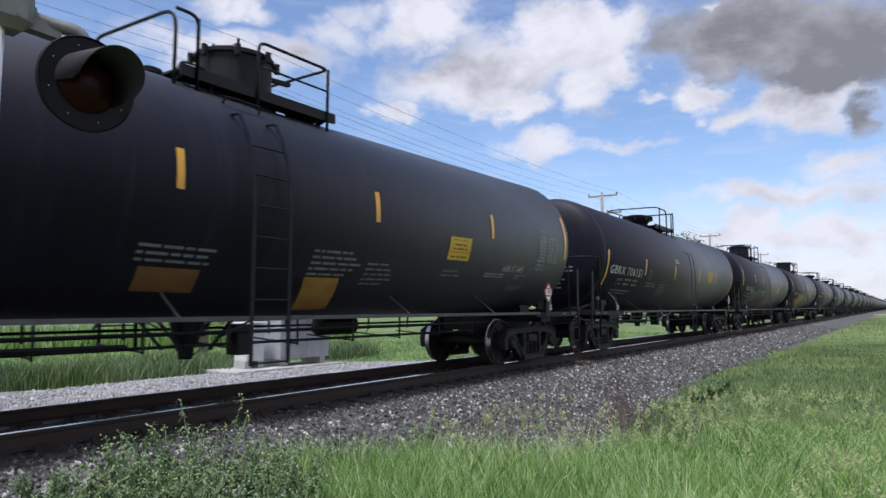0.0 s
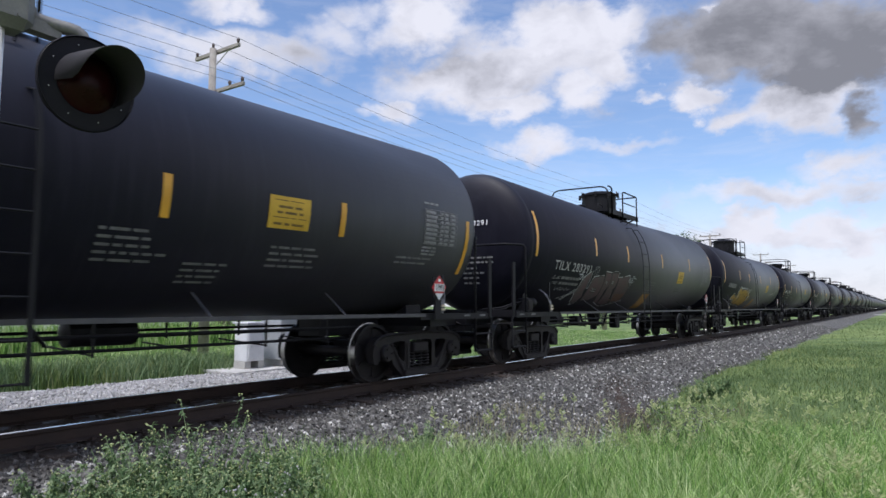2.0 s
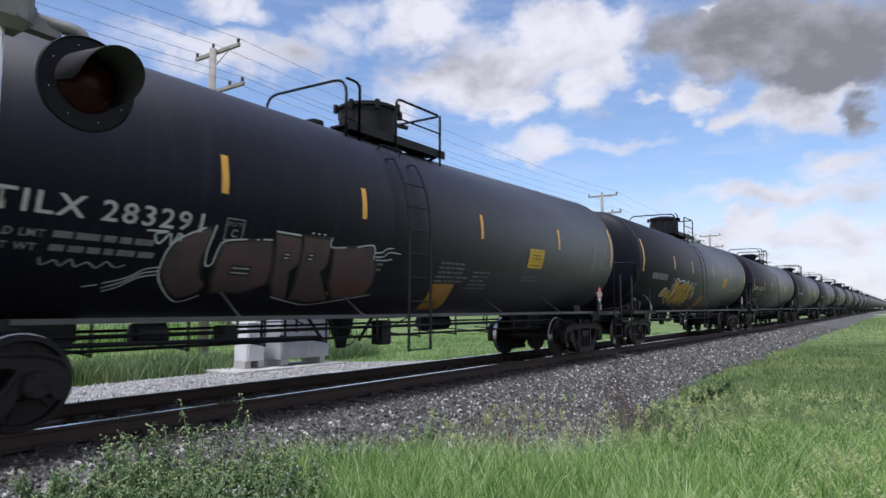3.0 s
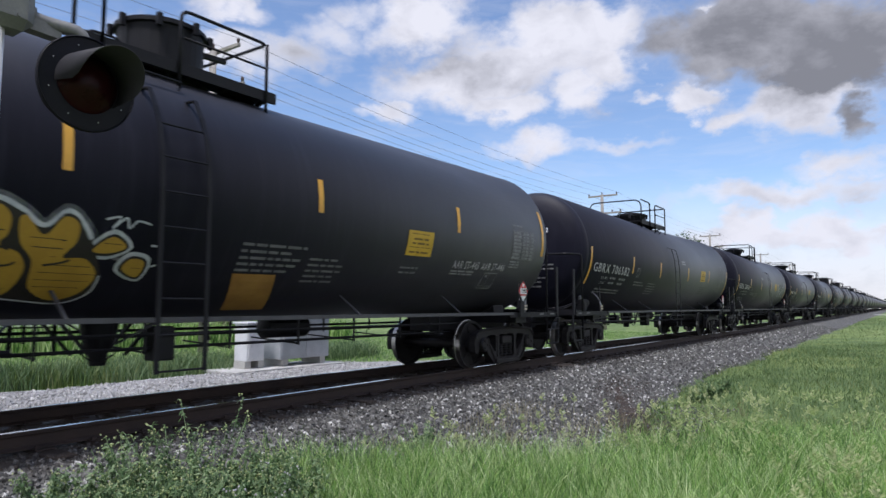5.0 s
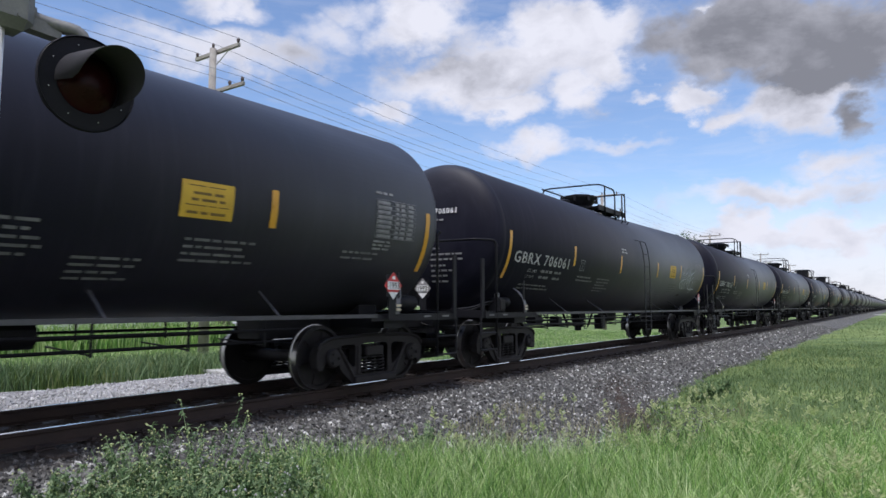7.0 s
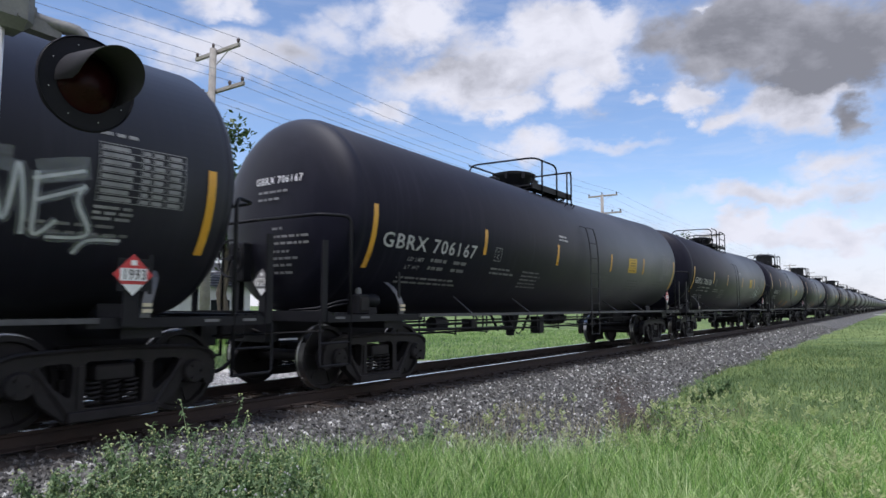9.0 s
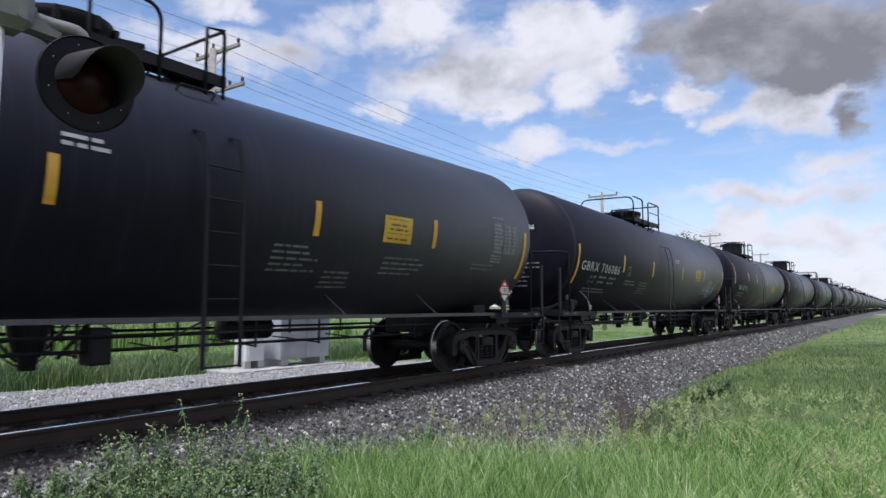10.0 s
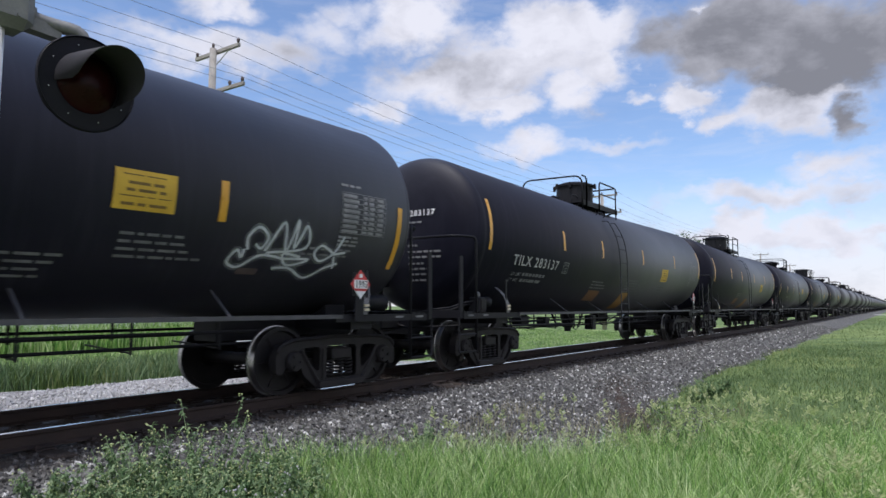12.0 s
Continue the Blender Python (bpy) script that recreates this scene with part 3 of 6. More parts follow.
def wheelset():
    """Axle with two wheels; the treads and outer rims are bright."""
    bm = bmesh.new()
    for s in (-1, 1):
        prof = [(0.80, 0.06), (0.80, 0.13), (0.735, 0.16), (0.72, 0.40), (0.686, 0.415), (0.686, 0.472), (0.702, 0.484), (0.716, 0.470), (0.722, 0.457), (0.822, 0.452), (0.826, 0.40), (0.775, 0.385), (0.775, 0.17), (0.86, 0.15), (0.86, 0.085)]
        mats = [0, 0, 0, 0, 0, 0, 0, 1, 1, 0, 0, 0, 0, 0]
        lathe(bm, [(s * a, r) for a, r in prof], "y", seg=48, mats=mats)
    lathe(bm, [(-0.8, 0.085), (0.8, 0.085)], "y", seg=16)
    for s in (-1, 1):
        lathe(bm, [(s * 0.86, 0.075), (s * 1.12, 0.075)], "y", seg=12)
        for k in range(6):
            a = k * math.pi / 3
            beam(bm, (0.22 * math.cos(a), s * 0.772, 0.22 * math.sin(a)), (0.37 * math.cos(a), s * 0.778, 0.37 * math.sin(a)), 0.035, 0.02)
    return bm


def ring(pts, r, steps=3):
    """A closed outline with its corners rounded."""
    pts = [Vector((*p, 0)) for p in pts]
    out = []
    for a, p, b in zip(pts[-1:] + pts[:-1], pts, pts[1:] + pts[:1]):
        u, v = a - p, b - p
        k = min(r, u.length * 0.45, v.length * 0.45)
        u, v = p + u.normalized() * k, p + v.normalized() * k
        out += [(1 - t) ** 2 * u + 2 * t * (1 - t) * p + t * t * v for t in (i / steps for i in range(steps + 1))]
    return [(p.x, p.y) for p in out]


def filled(loops):
    """Flat faces inside the first outline and outside the others, in the x-y plane."""
    bm = bmesh.new()
    es = []
    for loop in loops:
        vs = [bm.verts.new((x, y, 0)) for x, y in loop]
        es += [bm.edges.new((a, b)) for a, b in zip(vs, vs[1:] + vs[:1])]
    bmesh.ops.triangle_fill(bm, edges=es, use_beauty=True)
    return bm


def sideframe(s):
    """Cast side frame: one heavy casting with rounded windows, a raised rim, spring seat and bearing caps."""
    top = [(-1.19, 0.50), (-1.14, 0.66), (-0.92, 0.735), (-0.45, 0.75), (0, 0.765), (0.45, 0.75), (0.92, 0.735), (1.14, 0.66), (1.19, 0.50)]
    low = [(1.17, 0.30), (1.06, 0.30), (1.02, 0.40), (0.76, 0.40), (0.72, 0.28), (0.45, 0.06), (-0.45, 0.06), (-0.72, 0.28), (-0.76, 0.40), (-1.02, 0.40), (-1.06, 0.30), (-1.17, 0.30)]
    holes = [ring([(q * 0.40, 0.635), (q * 0.74, 0.625), (q * 0.66, 0.47), (q * 0.42, 0.27)], 0.08) for q in (-1, 1)]
    holes.append(ring([(-0.30, 0.64), (0.30, 0.64), (0.30, 0.19), (-0.30, 0.19)], 0.05))
    bm = filled([ring(top + low, 0.06)] + holes)
    ext = bmesh.ops.extrude_face_region(bm, geom=bm.faces[:])
    for v in bm.verts:
        v.co = (v.co.x, s * 0.94, v.co.y)
    for v in ext["geom"]:
        if isinstance(v, bmesh.types.BMVert):
            v.co.y = s * 1.07
    rim = [(x, s * 1.07, z) for x, z in ring(top, 0.1, 2)[3:-3]]
    tube(bm, rim, 0.028, 6)
    for q in (-1, 1):
        tube(bm, [(q * 0.76, s * 1.065, 0.60), (q * 0.42, s * 1.07, 0.12)], 0.03, 6)
        lathe(bm, [(s * 0.92, 0.135), (s * 1.10, 0.135), (s * 1.13, 0.115), (s * 1.13, 0.05)], "y", (q * 0.889, 0, 0.457), 24)
        for k in range(3):
            a = k * 2.094
            lathe(bm, [(s * 1.125, 0.02), (s * 1.15, 0.02)], "y", (q * 0.889 + 0.075 * math.cos(a), 0, 0.457 + 0.075 * math.sin(a)), 6)
        box(bm, *sorted((q * 0.30, q * 0.37)), *sorted((s * 0.9, s * 1.085)), 0.2, 0.6)
    box(bm, -0.46, 0.46, *sorted((s * 0.84, s * 1.13)), 0.07, 0.17, 0.01)
    return bm


def springs(s):
    bm = bmesh.new()
    for x in (-0.19, 0.0, 0.19):
        pts = [(x + 0.075 * math.cos(a), s * 1.0 + 0.075 * math.sin(a), 0.20 + 0.24 * a / 31.4) for a in (i * 0.523 for i in range(61))]
        tube(bm, pts, 0.016, 5)
    return bm


def truck(x, parent):
    bm = bmesh.new()
    box(bm, -0.2, 0.2, -1.1, 1.1, 0.44, 0.60, 0.02)
    box(bm, -0.22, 0.22, -0.35, 0.35, 0.58, 0.76, 0.02)
    for q in (-1, 1):
        beam(bm, (q * 0.42, -0.9, 0.40), (q * 0.42, 0.9, 0.40), 0.06, 0.12)
        for s in (-1, 1):
            box(bm, q * 0.36 - 0.04, q * 0.36 + 0.04, s * 0.75 - 0.12, s * 0.75 + 0.12, 0.3, 0.55)
    t = part("truck", bm, M_CAST, parent, "two-axle cast steel truck, grimy brown-black")
    t.location = (x, 0, 0)
    for s in (-1, 1):
        part("side_frame", sideframe(s), M_CAST, t)
        part("spring_nest", springs(s), M_CAST, t, smooth=True)
    for q in (-1, 1):
        w = part("wheelset", wheelset(), [M_CAST, M_TREAD], t, "steel wheels with bright treads on an axle")
        w.location = (q * 0.889, 0, 0.457)
    return t


T_FRONT, T_REAR = 2.0, 15.66


def tank_shell(paint, car):
    x0, x1 = 1.22, 16.57
    prof = []
    for i in range(17):
        a = math.pi / 2 * i / 16
        prof.append((x0 - 0.48 * math.cos(a) ** 0.92, max(0.02, (CAR_R - 0.006) * math.sin(a) ** 0.80)))
    body = [(x0 + 0.004, CAR_R), (8.9, CAR_R)]
    body += [(x1 - 0.004, CAR_R)]
    back = [(x0 + x1 - a, r) for a, r in prof[::-1]]
    bm = lathe(bmesh.new(), prof + body + back, "x", (0, 0, CAR_Z), 96)
    for v in bm.verts:
        v.co.z += lift(v.co.x)
    return part("tank", bm, paint, car, smooth=True)


def top_rails(kind):
    """Guard rails round the hatch platform; an open stretch lets the ladder through."""
    bm = bmesh.new()
    z = 4.67 if kind != "low" else 4.62
    r = 0.022
    n, f = -0.86, 0.86
    a, b, c, d = (7.05, 7.45, 8.35, 9.62) if kind == "tall" else ((7.1, 8.1, 8.66, 9.8) if kind == "mid" else (7.55, 8.85, 9.45, 9.70))
    zf = CAR_Z + math.sqrt(CAR_R ** 2 - f * f) - 0.02
    if kind != "low":
        tube(bm, rounded([(a, f, zf), (a, f, z), (a + 0.1, n, z), (a + 0.1, n, zf)], 0.25), r)
        tube(bm, [(b, n, z - 0.03), (b, n, zf)], r)
        tube(bm, rounded([(a + 0.1, n, z), (b, n, z), (b, n, zf)], 0.16), r)
        tube(bm, rounded([(c, n, zf), (c, n, z), (d, n, z), (d, f, z), (d, f, zf)], 0.12), r)
        tube(bm, [(d, n, z), (d, n, zf)], r)
        tube(bm, [(c + 0.05, n, z - 0.33), (d, n, z - 0.33)], 0.016)
        tube(bm, rounded([(7.5, -0.4, 3.9), (7.5, -0.4, 4.25), (7.9, -0.4, 4.25), (7.9, -0.4, 3.9)], 0.1), 0.016)
    else:
        tube(bm, rounded([(a, f, zf), (a, f, z), (a + 0.1, n, z), (b, n, z), (b, n, zf)], 0.22), r)
        tube(bm, [(a + 0.5, n, z), (a + 0.5, n, zf)], r)
        tube(bm, rounded([(d, n, zf), (d, n, z), (d, f, z), (d, f, zf)], 0.1), r)
        tube(bm, [(c, n, zf), (c, n, z - 0.04), (d, n, z)], r)
        tube(bm, [(a, f, z), (d, f, z)], r)
        tube(bm, [(b, f, z), (b, f, zf)], r)
    return bm


def platform(kind):
    bm = bmesh.new()
    x0, x1 = (7.25, 9.8) if kind != "low" else (7.6, 9.75)
    for s in (-1, 1):
        box(bm, x0, x1, s * 0.62 - 0.2, s * 0.62 + 0.2, 3.97, 4.0)
        box(bm, x0, x1, s * 0.83 - 0.02, s * 0.83 + 0.02, 3.9, 4.04)
        for k in range(5):
            x = x0 + 0.1 + (x1 - x0 - 0.2) * k / 4
            beam(bm, (x, s * 0.45, 3.86), (x, s * 0.82, 3.98), 0.05, 0.04)
    box(bm, x1 - 0.5, x1, -0.84, 0.84, 3.975, 4.005)
    return bm


def hatch(kind):
    if kind == "tall":
        x, prof = 8.62, [(3.85, 0.60), (4.02, 0.60), (4.03, 0.52), (4.62, 0.52), (4.63, 0.56), (4.68, 0.56), (4.70, 0.53), (4.76, 0.35), (4.77, 0.02)]
    else:
        x, prof = 8.20 if kind == "low" else 8.75, [(3.85, 0.40), (4.08, 0.40), (4.10, 0.36), (4.16, 0.40), (4.32, 0.49), (4.35, 0.50), (4.40, 0.50), (4.41, 0.46), (4.45, 0.30), (4.455, 0.02)]
    bm = lathe(bmesh.new(), prof, "z", (x, 0, 0), 32)
    for k in range(8):
        a = k * math.pi / 4 + 0.2
        rr = prof[4][1] + 0.03
        zz = prof[5][0]
        box(bm, x + rr * math.cos(a) - 0.03, x + rr * math.cos(a) + 0.03, rr * math.sin(a) - 0.03, rr * math.sin(a) + 0.03, zz - 0.12, zz + 0.03)
    beam(bm, (x + 0.45, -0.2, 4.5 if kind == "tall" else 4.3), (x + 0.8, -0.25, 4.5 if kind == "tall" else 4.32), 0.07, 0.06)
    return bm


def ladder(kind, s):
    """Side ladder: stringers up the tank, rungs, and a stirrup below the sill."""
    bm = bmesh.new()
    x0, x1 = {"tall": (7.72, 8.26), "mid": (8.12, 8.6), "low": (8.98, 9.45)}[kind]
    top = 0.95 if kind == "tall" else 0.55

    def at(x, a, out):
        px, py, pz = wrap(x, a, out)
        return (px, py if s < 0 else -py, pz)

    for x in (x0, x1):
        low = at(x, -0.1, 0.14)[1]
        pts = [(x, low, 0.52), (x, low, CAR_Z - 0.1)] + [at(x, top * k / 4, 0.12) for k in range(1, 5)] + [at(x, top + 0.1, 0.0)]
        for p, q in zip(pts, pts[1:]):
            beam(bm, p, q, 0.05, 0.014)
    z = 0.54
    while z < CAR_Z + top * 0.9:
        y = -(CAR_R + 0.13) if z < CAR_Z else at(x0, z - CAR_Z, 0.12)[1] * (1 if s < 0 else -1)
        tube(bm, [(x0, y * (-s), z) if s > 0 else (x0, y, z), (x1, y * (-s), z) if s > 0 else (x1, y, z)], 0.012, 6)
        z += 0.36
    for x in (x0, x1):
        beam(bm, (x, s * (CAR_R + 0.1), 1.02), (x - 0.25 if x == x0 else x + 0.25, s * (CAR_R - 0.15), 0.82), 0.04, 0.02)
    return bm


def grab_iron(kind, s, a):
    x0, x1 = {"tall": (7.72, 8.26), "mid": (8.12, 8.6), "low": (8.98, 9.45)}[kind]

    def at(x, out):
        px, py, pz = wrap(x, a, out)
        return (px, py if s < 0 else -py, pz)

    return tube(bmesh.new(), rounded([at(x0, 0), at(x0, 0.1), at(x1, 0.1), at(x1, 0)], 0.04, 2), 0.013, 6)


def end_gear(front):
    """Stub sill, end platform, bolster saddle and steps at one end of the car."""
    f = (lambda x: x) if front else (lambda x: PITCH - x)
    bm = bmesh.new()

    def bx(x0, x1, *rest):
        a, b = sorted((f(x0), f(x1)))
        box(bm, a, b, *rest)

    bx(0.42, 3.6, -0.24, 0.24, 0.72, 1.06)
    bx(0.40, 0.62, -0.34, 0.34, 0.68, 1.08)
    bx(1.78, 2.22, -1.35, 1.35, 0.86, 1.04)
    for s in (-1, 1):
        pts = [(1.80, 0.5, 0.95), (1.80, 0.85, 0.95), (1.80, 0.82, 1.21), (1.80, 0.68, 1.12), (1.80, 0.5, 1.05)]
        a = [bm.verts.new((f(x), s * y, z)) for x, y, z in pts]
        b = [bm.verts.new((f(x + 0.4), s * y, z)) for x, y, z in pts]
        bm.faces.new(a)
        bm.faces.new(b[::-1])
        for i in range(5):
            bm.faces.new((a[i], b[i], b[(i + 1) % 5], a[(i + 1) % 5]))
    return bm


def end_deck(front, car):
    """Walkway planks across the end, the end sill and the side sills, with reflector dashes."""
    f = (lambda x: x) if front else (lambda x: PITCH - x)

    def piece(name, mat, x0, x1, *rest, parent=None):
        a, b = sorted((f(x0), f(x1)))
        return part(name, box(bmesh.new(), a, b, *rest), mat, parent or car)

    for k in range(4):
        piece("deck_plank", M_IRON, 0.54 + 0.12 * k, 0.64 + 0.12 * k, -1.40, 1.40, 1.07, 1.10)
    piece("end_sill", M_IRON, 0.5, 0.53, -1.46, 1.46, 0.98, 1.12)
    for s in (-1, 1):
        a, b = sorted((s * 1.2, s * 1.44))
        sill = piece("side_sill", M_IRON, 0.53, 2.6, a, b, 0.97, 1.07)
        if s < 0:
            for k in range(2):
                piece("reflector_dash", M_DIM, 0.66 + 0.5 * k, 0.84 + 0.5 * k, -1.446, -1.44, 1.015, 1.045, parent=sill)


def end_rails(front, s, car):
    """Handrail, corner post, short post and the step below them."""
    f = (lambda x: x) if front else (lambda x: PITCH - x)
    y = s * 1.42
    part("handrail", tube(bmesh.new(), rounded([(f(0.96), y, 0.40), (f(0.96), y, 2.44), (f(0.56), s * 1.2, 2.44), (f(0.50), 0.0, 2.44)], 0.12), 0.024), M_IRON, car, smooth=True)
    part("corner_post", beam(bmesh.new(), (f(0.46), y, 0.98), (f(0.46), y, 2.06), 0.09, 0.035), M_IRON, car)
    part("post", beam(bmesh.new(), (f(2.0), s * 1.44, 1.05), (f(2.0), s * 1.44, 1.70), 0.05, 0.02), M_IRON, car)
    part("step", tube(bmesh.new(), rounded([(f(0.40), y, 1.0), (f(0.40), y, 0.40), (f(0.98), y, 0.40)], 0.04, 2), 0.018, 6), M_IRON, car)
    part("step", tube(bmesh.new(), [(f(0.40), y, 0.70), (f(0.96), y, 0.70)], 0.016, 6), M_IRON, car)
    if s < 0:
        bm = bmesh.new()
        spine = ((1.88, 1.55, -1.28), (1.91, 1.48, -1.37), (1.98, 1.36, -1.44), (2.03, 1.22, -1.465), (2.05, 1.07, -1.46))
        rows = [[bm.verts.new((f(px + u), y0, z)) for u in (-0.055, 0.055)] for px, z, y0 in spine]
        for p, q in zip(rows, rows[1:]):
            bm.faces.new((p[0], p[1], q[1], q[0]))
        bmesh.ops.solidify(bm, geom=bm.faces[:], thickness=0.02)
        pl = part("saddle_strap", bm, M_WORN, car)
        a, b = sorted((f(1.99), f(2.09)))
        for z in (1.12, 1.18):
            part("reflector_dash", box(bmesh.new(), a, b, -1.492, -1.478, z, z + 0.035), M_CREAM, pl)



def coupler(front):
    f = (lambda x: x) if front else (lambda x: PITCH - x)
    bm = bmesh.new()
    a, b = sorted((f(0.14), f(0.6)))
    box(bm, a, b, -0.09, 0.09, 0.78, 0.96, 0.015)
    a, b = sorted((f(-0.06), f(0.2)))
    box(bm, a, b, -0.17, 0.13, 0.74, 1.0, 0.03)
    tube(bm, [(f(0.62 - 0.062 * k), 0.34 - 0.012 * k, 0.74 - 0.46 * math.sin(math.pi / 2 * k / 10)) for k in range(11)], 0.028, 6)
    tube(bm, [(f(0.48), -1.4, 0.86), (f(0.44), -0.3, 0.8), (f(0.3), 0.1, 0.92)], 0.014, 6)
    return bm


def brake_wheel():
    bm = bmesh.new()
    c = Vector((0.5, 0.62, 1.9))
    ring = [c + 0.28 * Vector((0, math.cos(a), math.sin(a))) for a in (2 * math.pi * k / 24 for k in range(24))]
    tube(bm, ring, 0.018, 6, closed=True)
    for k in range(5):
        a = 2 * math.pi * k / 5
        tube(bm, [c, c + 0.28 * Vector((0, math.cos(a), math.sin(a)))], 0.014, 6)
    lathe(bm, [(-0.03, 0.05), (0.12, 0.06)], "x", c, 12)
    box(bm, 0.6, 0.78, 0.45, 0.80, 1.55, 2.15, 0.02)
    beam(bm, (0.69, 0.62, 1.08), (0.69, 0.62, 1.6), 0.1, 0.08)
    return bm


def underbody():
    """Brake pipes, rods, cylinder and reservoir below the tank."""
    bm = bmesh.new()
    for y, z in ((-0.62, 0.86), (-0.5, 0.70), (0.35, 0.8), (0.8, 0.86)):
        tube(bm, [(2.9, y, z), (14.8, y, z)], 0.022, 6)
    for k in range(10):
        x = 3.6 + 1.15 * k
        beam(bm, (x, -0.62, 0.64), (x, -0.62, 1.02), 0.035, 0.012)
        beam(bm, (x + 0.3, 0.35, 0.76), (x + 0.3, 0.35, 1.05), 0.035, 0.012)
        beam(bm, (x, -0.64, 0.66), (x, 0.4, 0.72), 0.02, 0.02)
    tube(bm, [(3.2, -0.72, 0.78), (6.8, -0.72, 0.74)], 0.03, 6)
    return bm


def brake_set(car):
    part("brake_cylinder", lathe(bmesh.new(), [(0, 0.05), (0.02, 0.13), (0.4, 0.13), (0.45, 0.05)], "x", (4.1, -0.5, 0.86), 16), M_IRON, car)
    part("air_reservoir", lathe(bmesh.new(), [(0, 0.05), (0.03, 0.16), (0.85, 0.16), (0.9, 0.05)], "x", (10.6, 0.3, 0.86), 16), M_IRON, car)
    part("control_valve", box(bmesh.new(), 5.2, 5.42, -0.7, -0.45, 0.7, 0.94, 0.02), M_IRON, car)


def brake_valve(car):
    """Control valve, pilot cylinder and hoses on the deck beside the front saddle."""
    v = part("brake_valve", box(bmesh.new(), 1.26, 1.50, -1.30, -1.06, 1.07, 1.36, 0.02), M_IRON, car)
    part("cover", box(bmesh.new(), 1.29, 1.47, -1.325, -1.302, 1.12, 1.31, 0.008), M_CAST, v)
    part("cylinder", lathe(bmesh.new(), [(0, 0.04), (0.02, 0.10), (0.26, 0.10), (0.30, 0.05)], "x", (1.52, -1.16, 1.27), 16), M_IRON, v, smooth=True)
    part("cap", lathe(bmesh.new(), [(1.36, 0.05), (1.43, 0.05), (1.46, 0.02)], "z", (1.38, -1.18, 0), 10), M_CASTGREY, v)
    for dy, dz in ((0.0, 0.0), (0.06, -0.06)):
        pts = rounded([(1.27, -1.16 + dy, 1.28 + dz), (1.05, -1.12 + dy, 1.26 + dz), (0.82, -0.95 + dy, 1.16 + dz), (0.56, -0.7 + dy, 1.13)], 0.12)
        part("hose", tube(bmesh.new(), pts, 0.018, 6), M_IRON, v, smooth=True)


def outlet():
    bm = bmesh.new()
    lathe(bm, [(0.66, 0.14), (0.80, 0.18), (1.02, 0.22)], "z", (8.0, 0, 0), 16)
    lathe(bm, [(0.50, 0.09), (0.66, 0.11)], "z", (8.0, 0, 0), 12)
    for s in (-1, 1):
        beam(bm, (7.45, s * 0.22, 1.02), (7.8, s * 0.22, 0.62), 0.05, 0.03)
        beam(bm, (8.55, s * 0.22, 1.02), (8.2, s * 0.22, 0.62), 0.05, 0.03)
    tube(bm, [(7.6 + 0.05 * k, -0.3, 0.72 - 0.16 * math.sin(math.pi * k / 10)) for k in range(11)], 0.01, 5)
    box(bm, 8.35, 8.6, -0.6, -0.35, 0.55, 0.95, 0.02)
    return bm


def relief_valve():
    bm = bmesh.new()
    lathe(bm, [(3.95, 0.12), (4.12, 0.12), (4.14, 0.16), (4.2, 0.16), (4.24, 0.06)], "z", (7.4, 0.1, 0), 16)
    return bm


def base_car(kind, paint, detail=True):
    """One tank car, front coupler at its origin, centred on the track, wheels on the rails."""
    car = thing("tank_car", "black railway tank car rolling in a long train", "tank car", "tank cars of the train")
    tank_shell(paint, car)
    for fr in (True, False):
        part("stub_sill", end_gear(fr), M_IRON, car)
        part("coupler", coupler(fr), M_CAST, car)
    truck(T_FRONT, car)
    truck(T_REAR, car)
    part("hatch", hatch(kind), M_IRON, car)
    part("guard_rail", top_rails(kind), M_IRON, car, smooth=True)
    part("platform", platform(kind), M_IRON, car)
    for s in (-1, 1):
        bm = bmesh.new()
        beam(bm, (2.5, s * 1.44, 1.045), (PITCH - 2.5, s * 1.44, 1.045), 0.06, 0.05)
        part("side_rail", bm, M_BRACKET, car)
    part("brake_rigging", underbody(), M_IRON, car)
    if not detail:
        return car
    for fr in (True, False):
        end_deck(fr, car)
        for s in (-1, 1):
            end_rails(fr, s, car)
    part("hand_brake", brake_wheel(), M_IRON, car)
    brake_set(car)
    brake_valve(car)
    if kind == "mid":
        part("air_reservoir", lathe(bmesh.new(), [(0, 0.04), (0.04, 0.12), (0.52, 0.12), (0.56, 0.04)], "x", (15.92, -1.18, 1.24), 16), M_IRON, car, smooth=True)
    part("outlet_valve", outlet(), M_IRON, car)
    part("relief_valve", relief_valve(), M_IRON, car)
    for s in (-1, 1):
        part("ladder", ladder(kind, s), M_IRON, car)
        for a in (1.3, 1.62):
            part("grab_iron", grab_iron(kind, s, a), M_IRON, car)
    for x in (4.92, 7.02, 10.97, 13.53) if kind == "tall" else (4.15, 6.37, 11.42, 13.55):
        part("bracket", beam(bmesh.new(), wrap(x, -1.34, 0.0), (x - 0.05, -1.42, 1.06), 0.034, 0.015), M_BRACKET, car)
    return car


def strips_low(car, mat, kind):
    for x0 in (4.38, 7.44, 10.68, 13.28) if kind == "low" else (4.40, 6.95, 10.22, 13.26):
        part("reflector_strip", decal(bmesh.new(), x0, x0 + 0.1, -0.42, 0.04), mat, car)
    for x0 in (1.32, 16.36):
        part("reflector_strip", decal(bmesh.new(), x0, x0 + 0.1, -0.88, 0.08), mat, car)


def strips_high(car, mat):
    for x0 in (4.50, 6.82, 9.98, 13.22):
        part("reflector_strip", decal(bmesh.new(), x0, x0 + 0.09, -0.10, 0.34), mat, car)
    for x0 in (1.28, 16.40):
        part("reflector_strip", decal(bmesh.new(), x0, x0 + 0.1, -0.35, 0.62), mat, car)


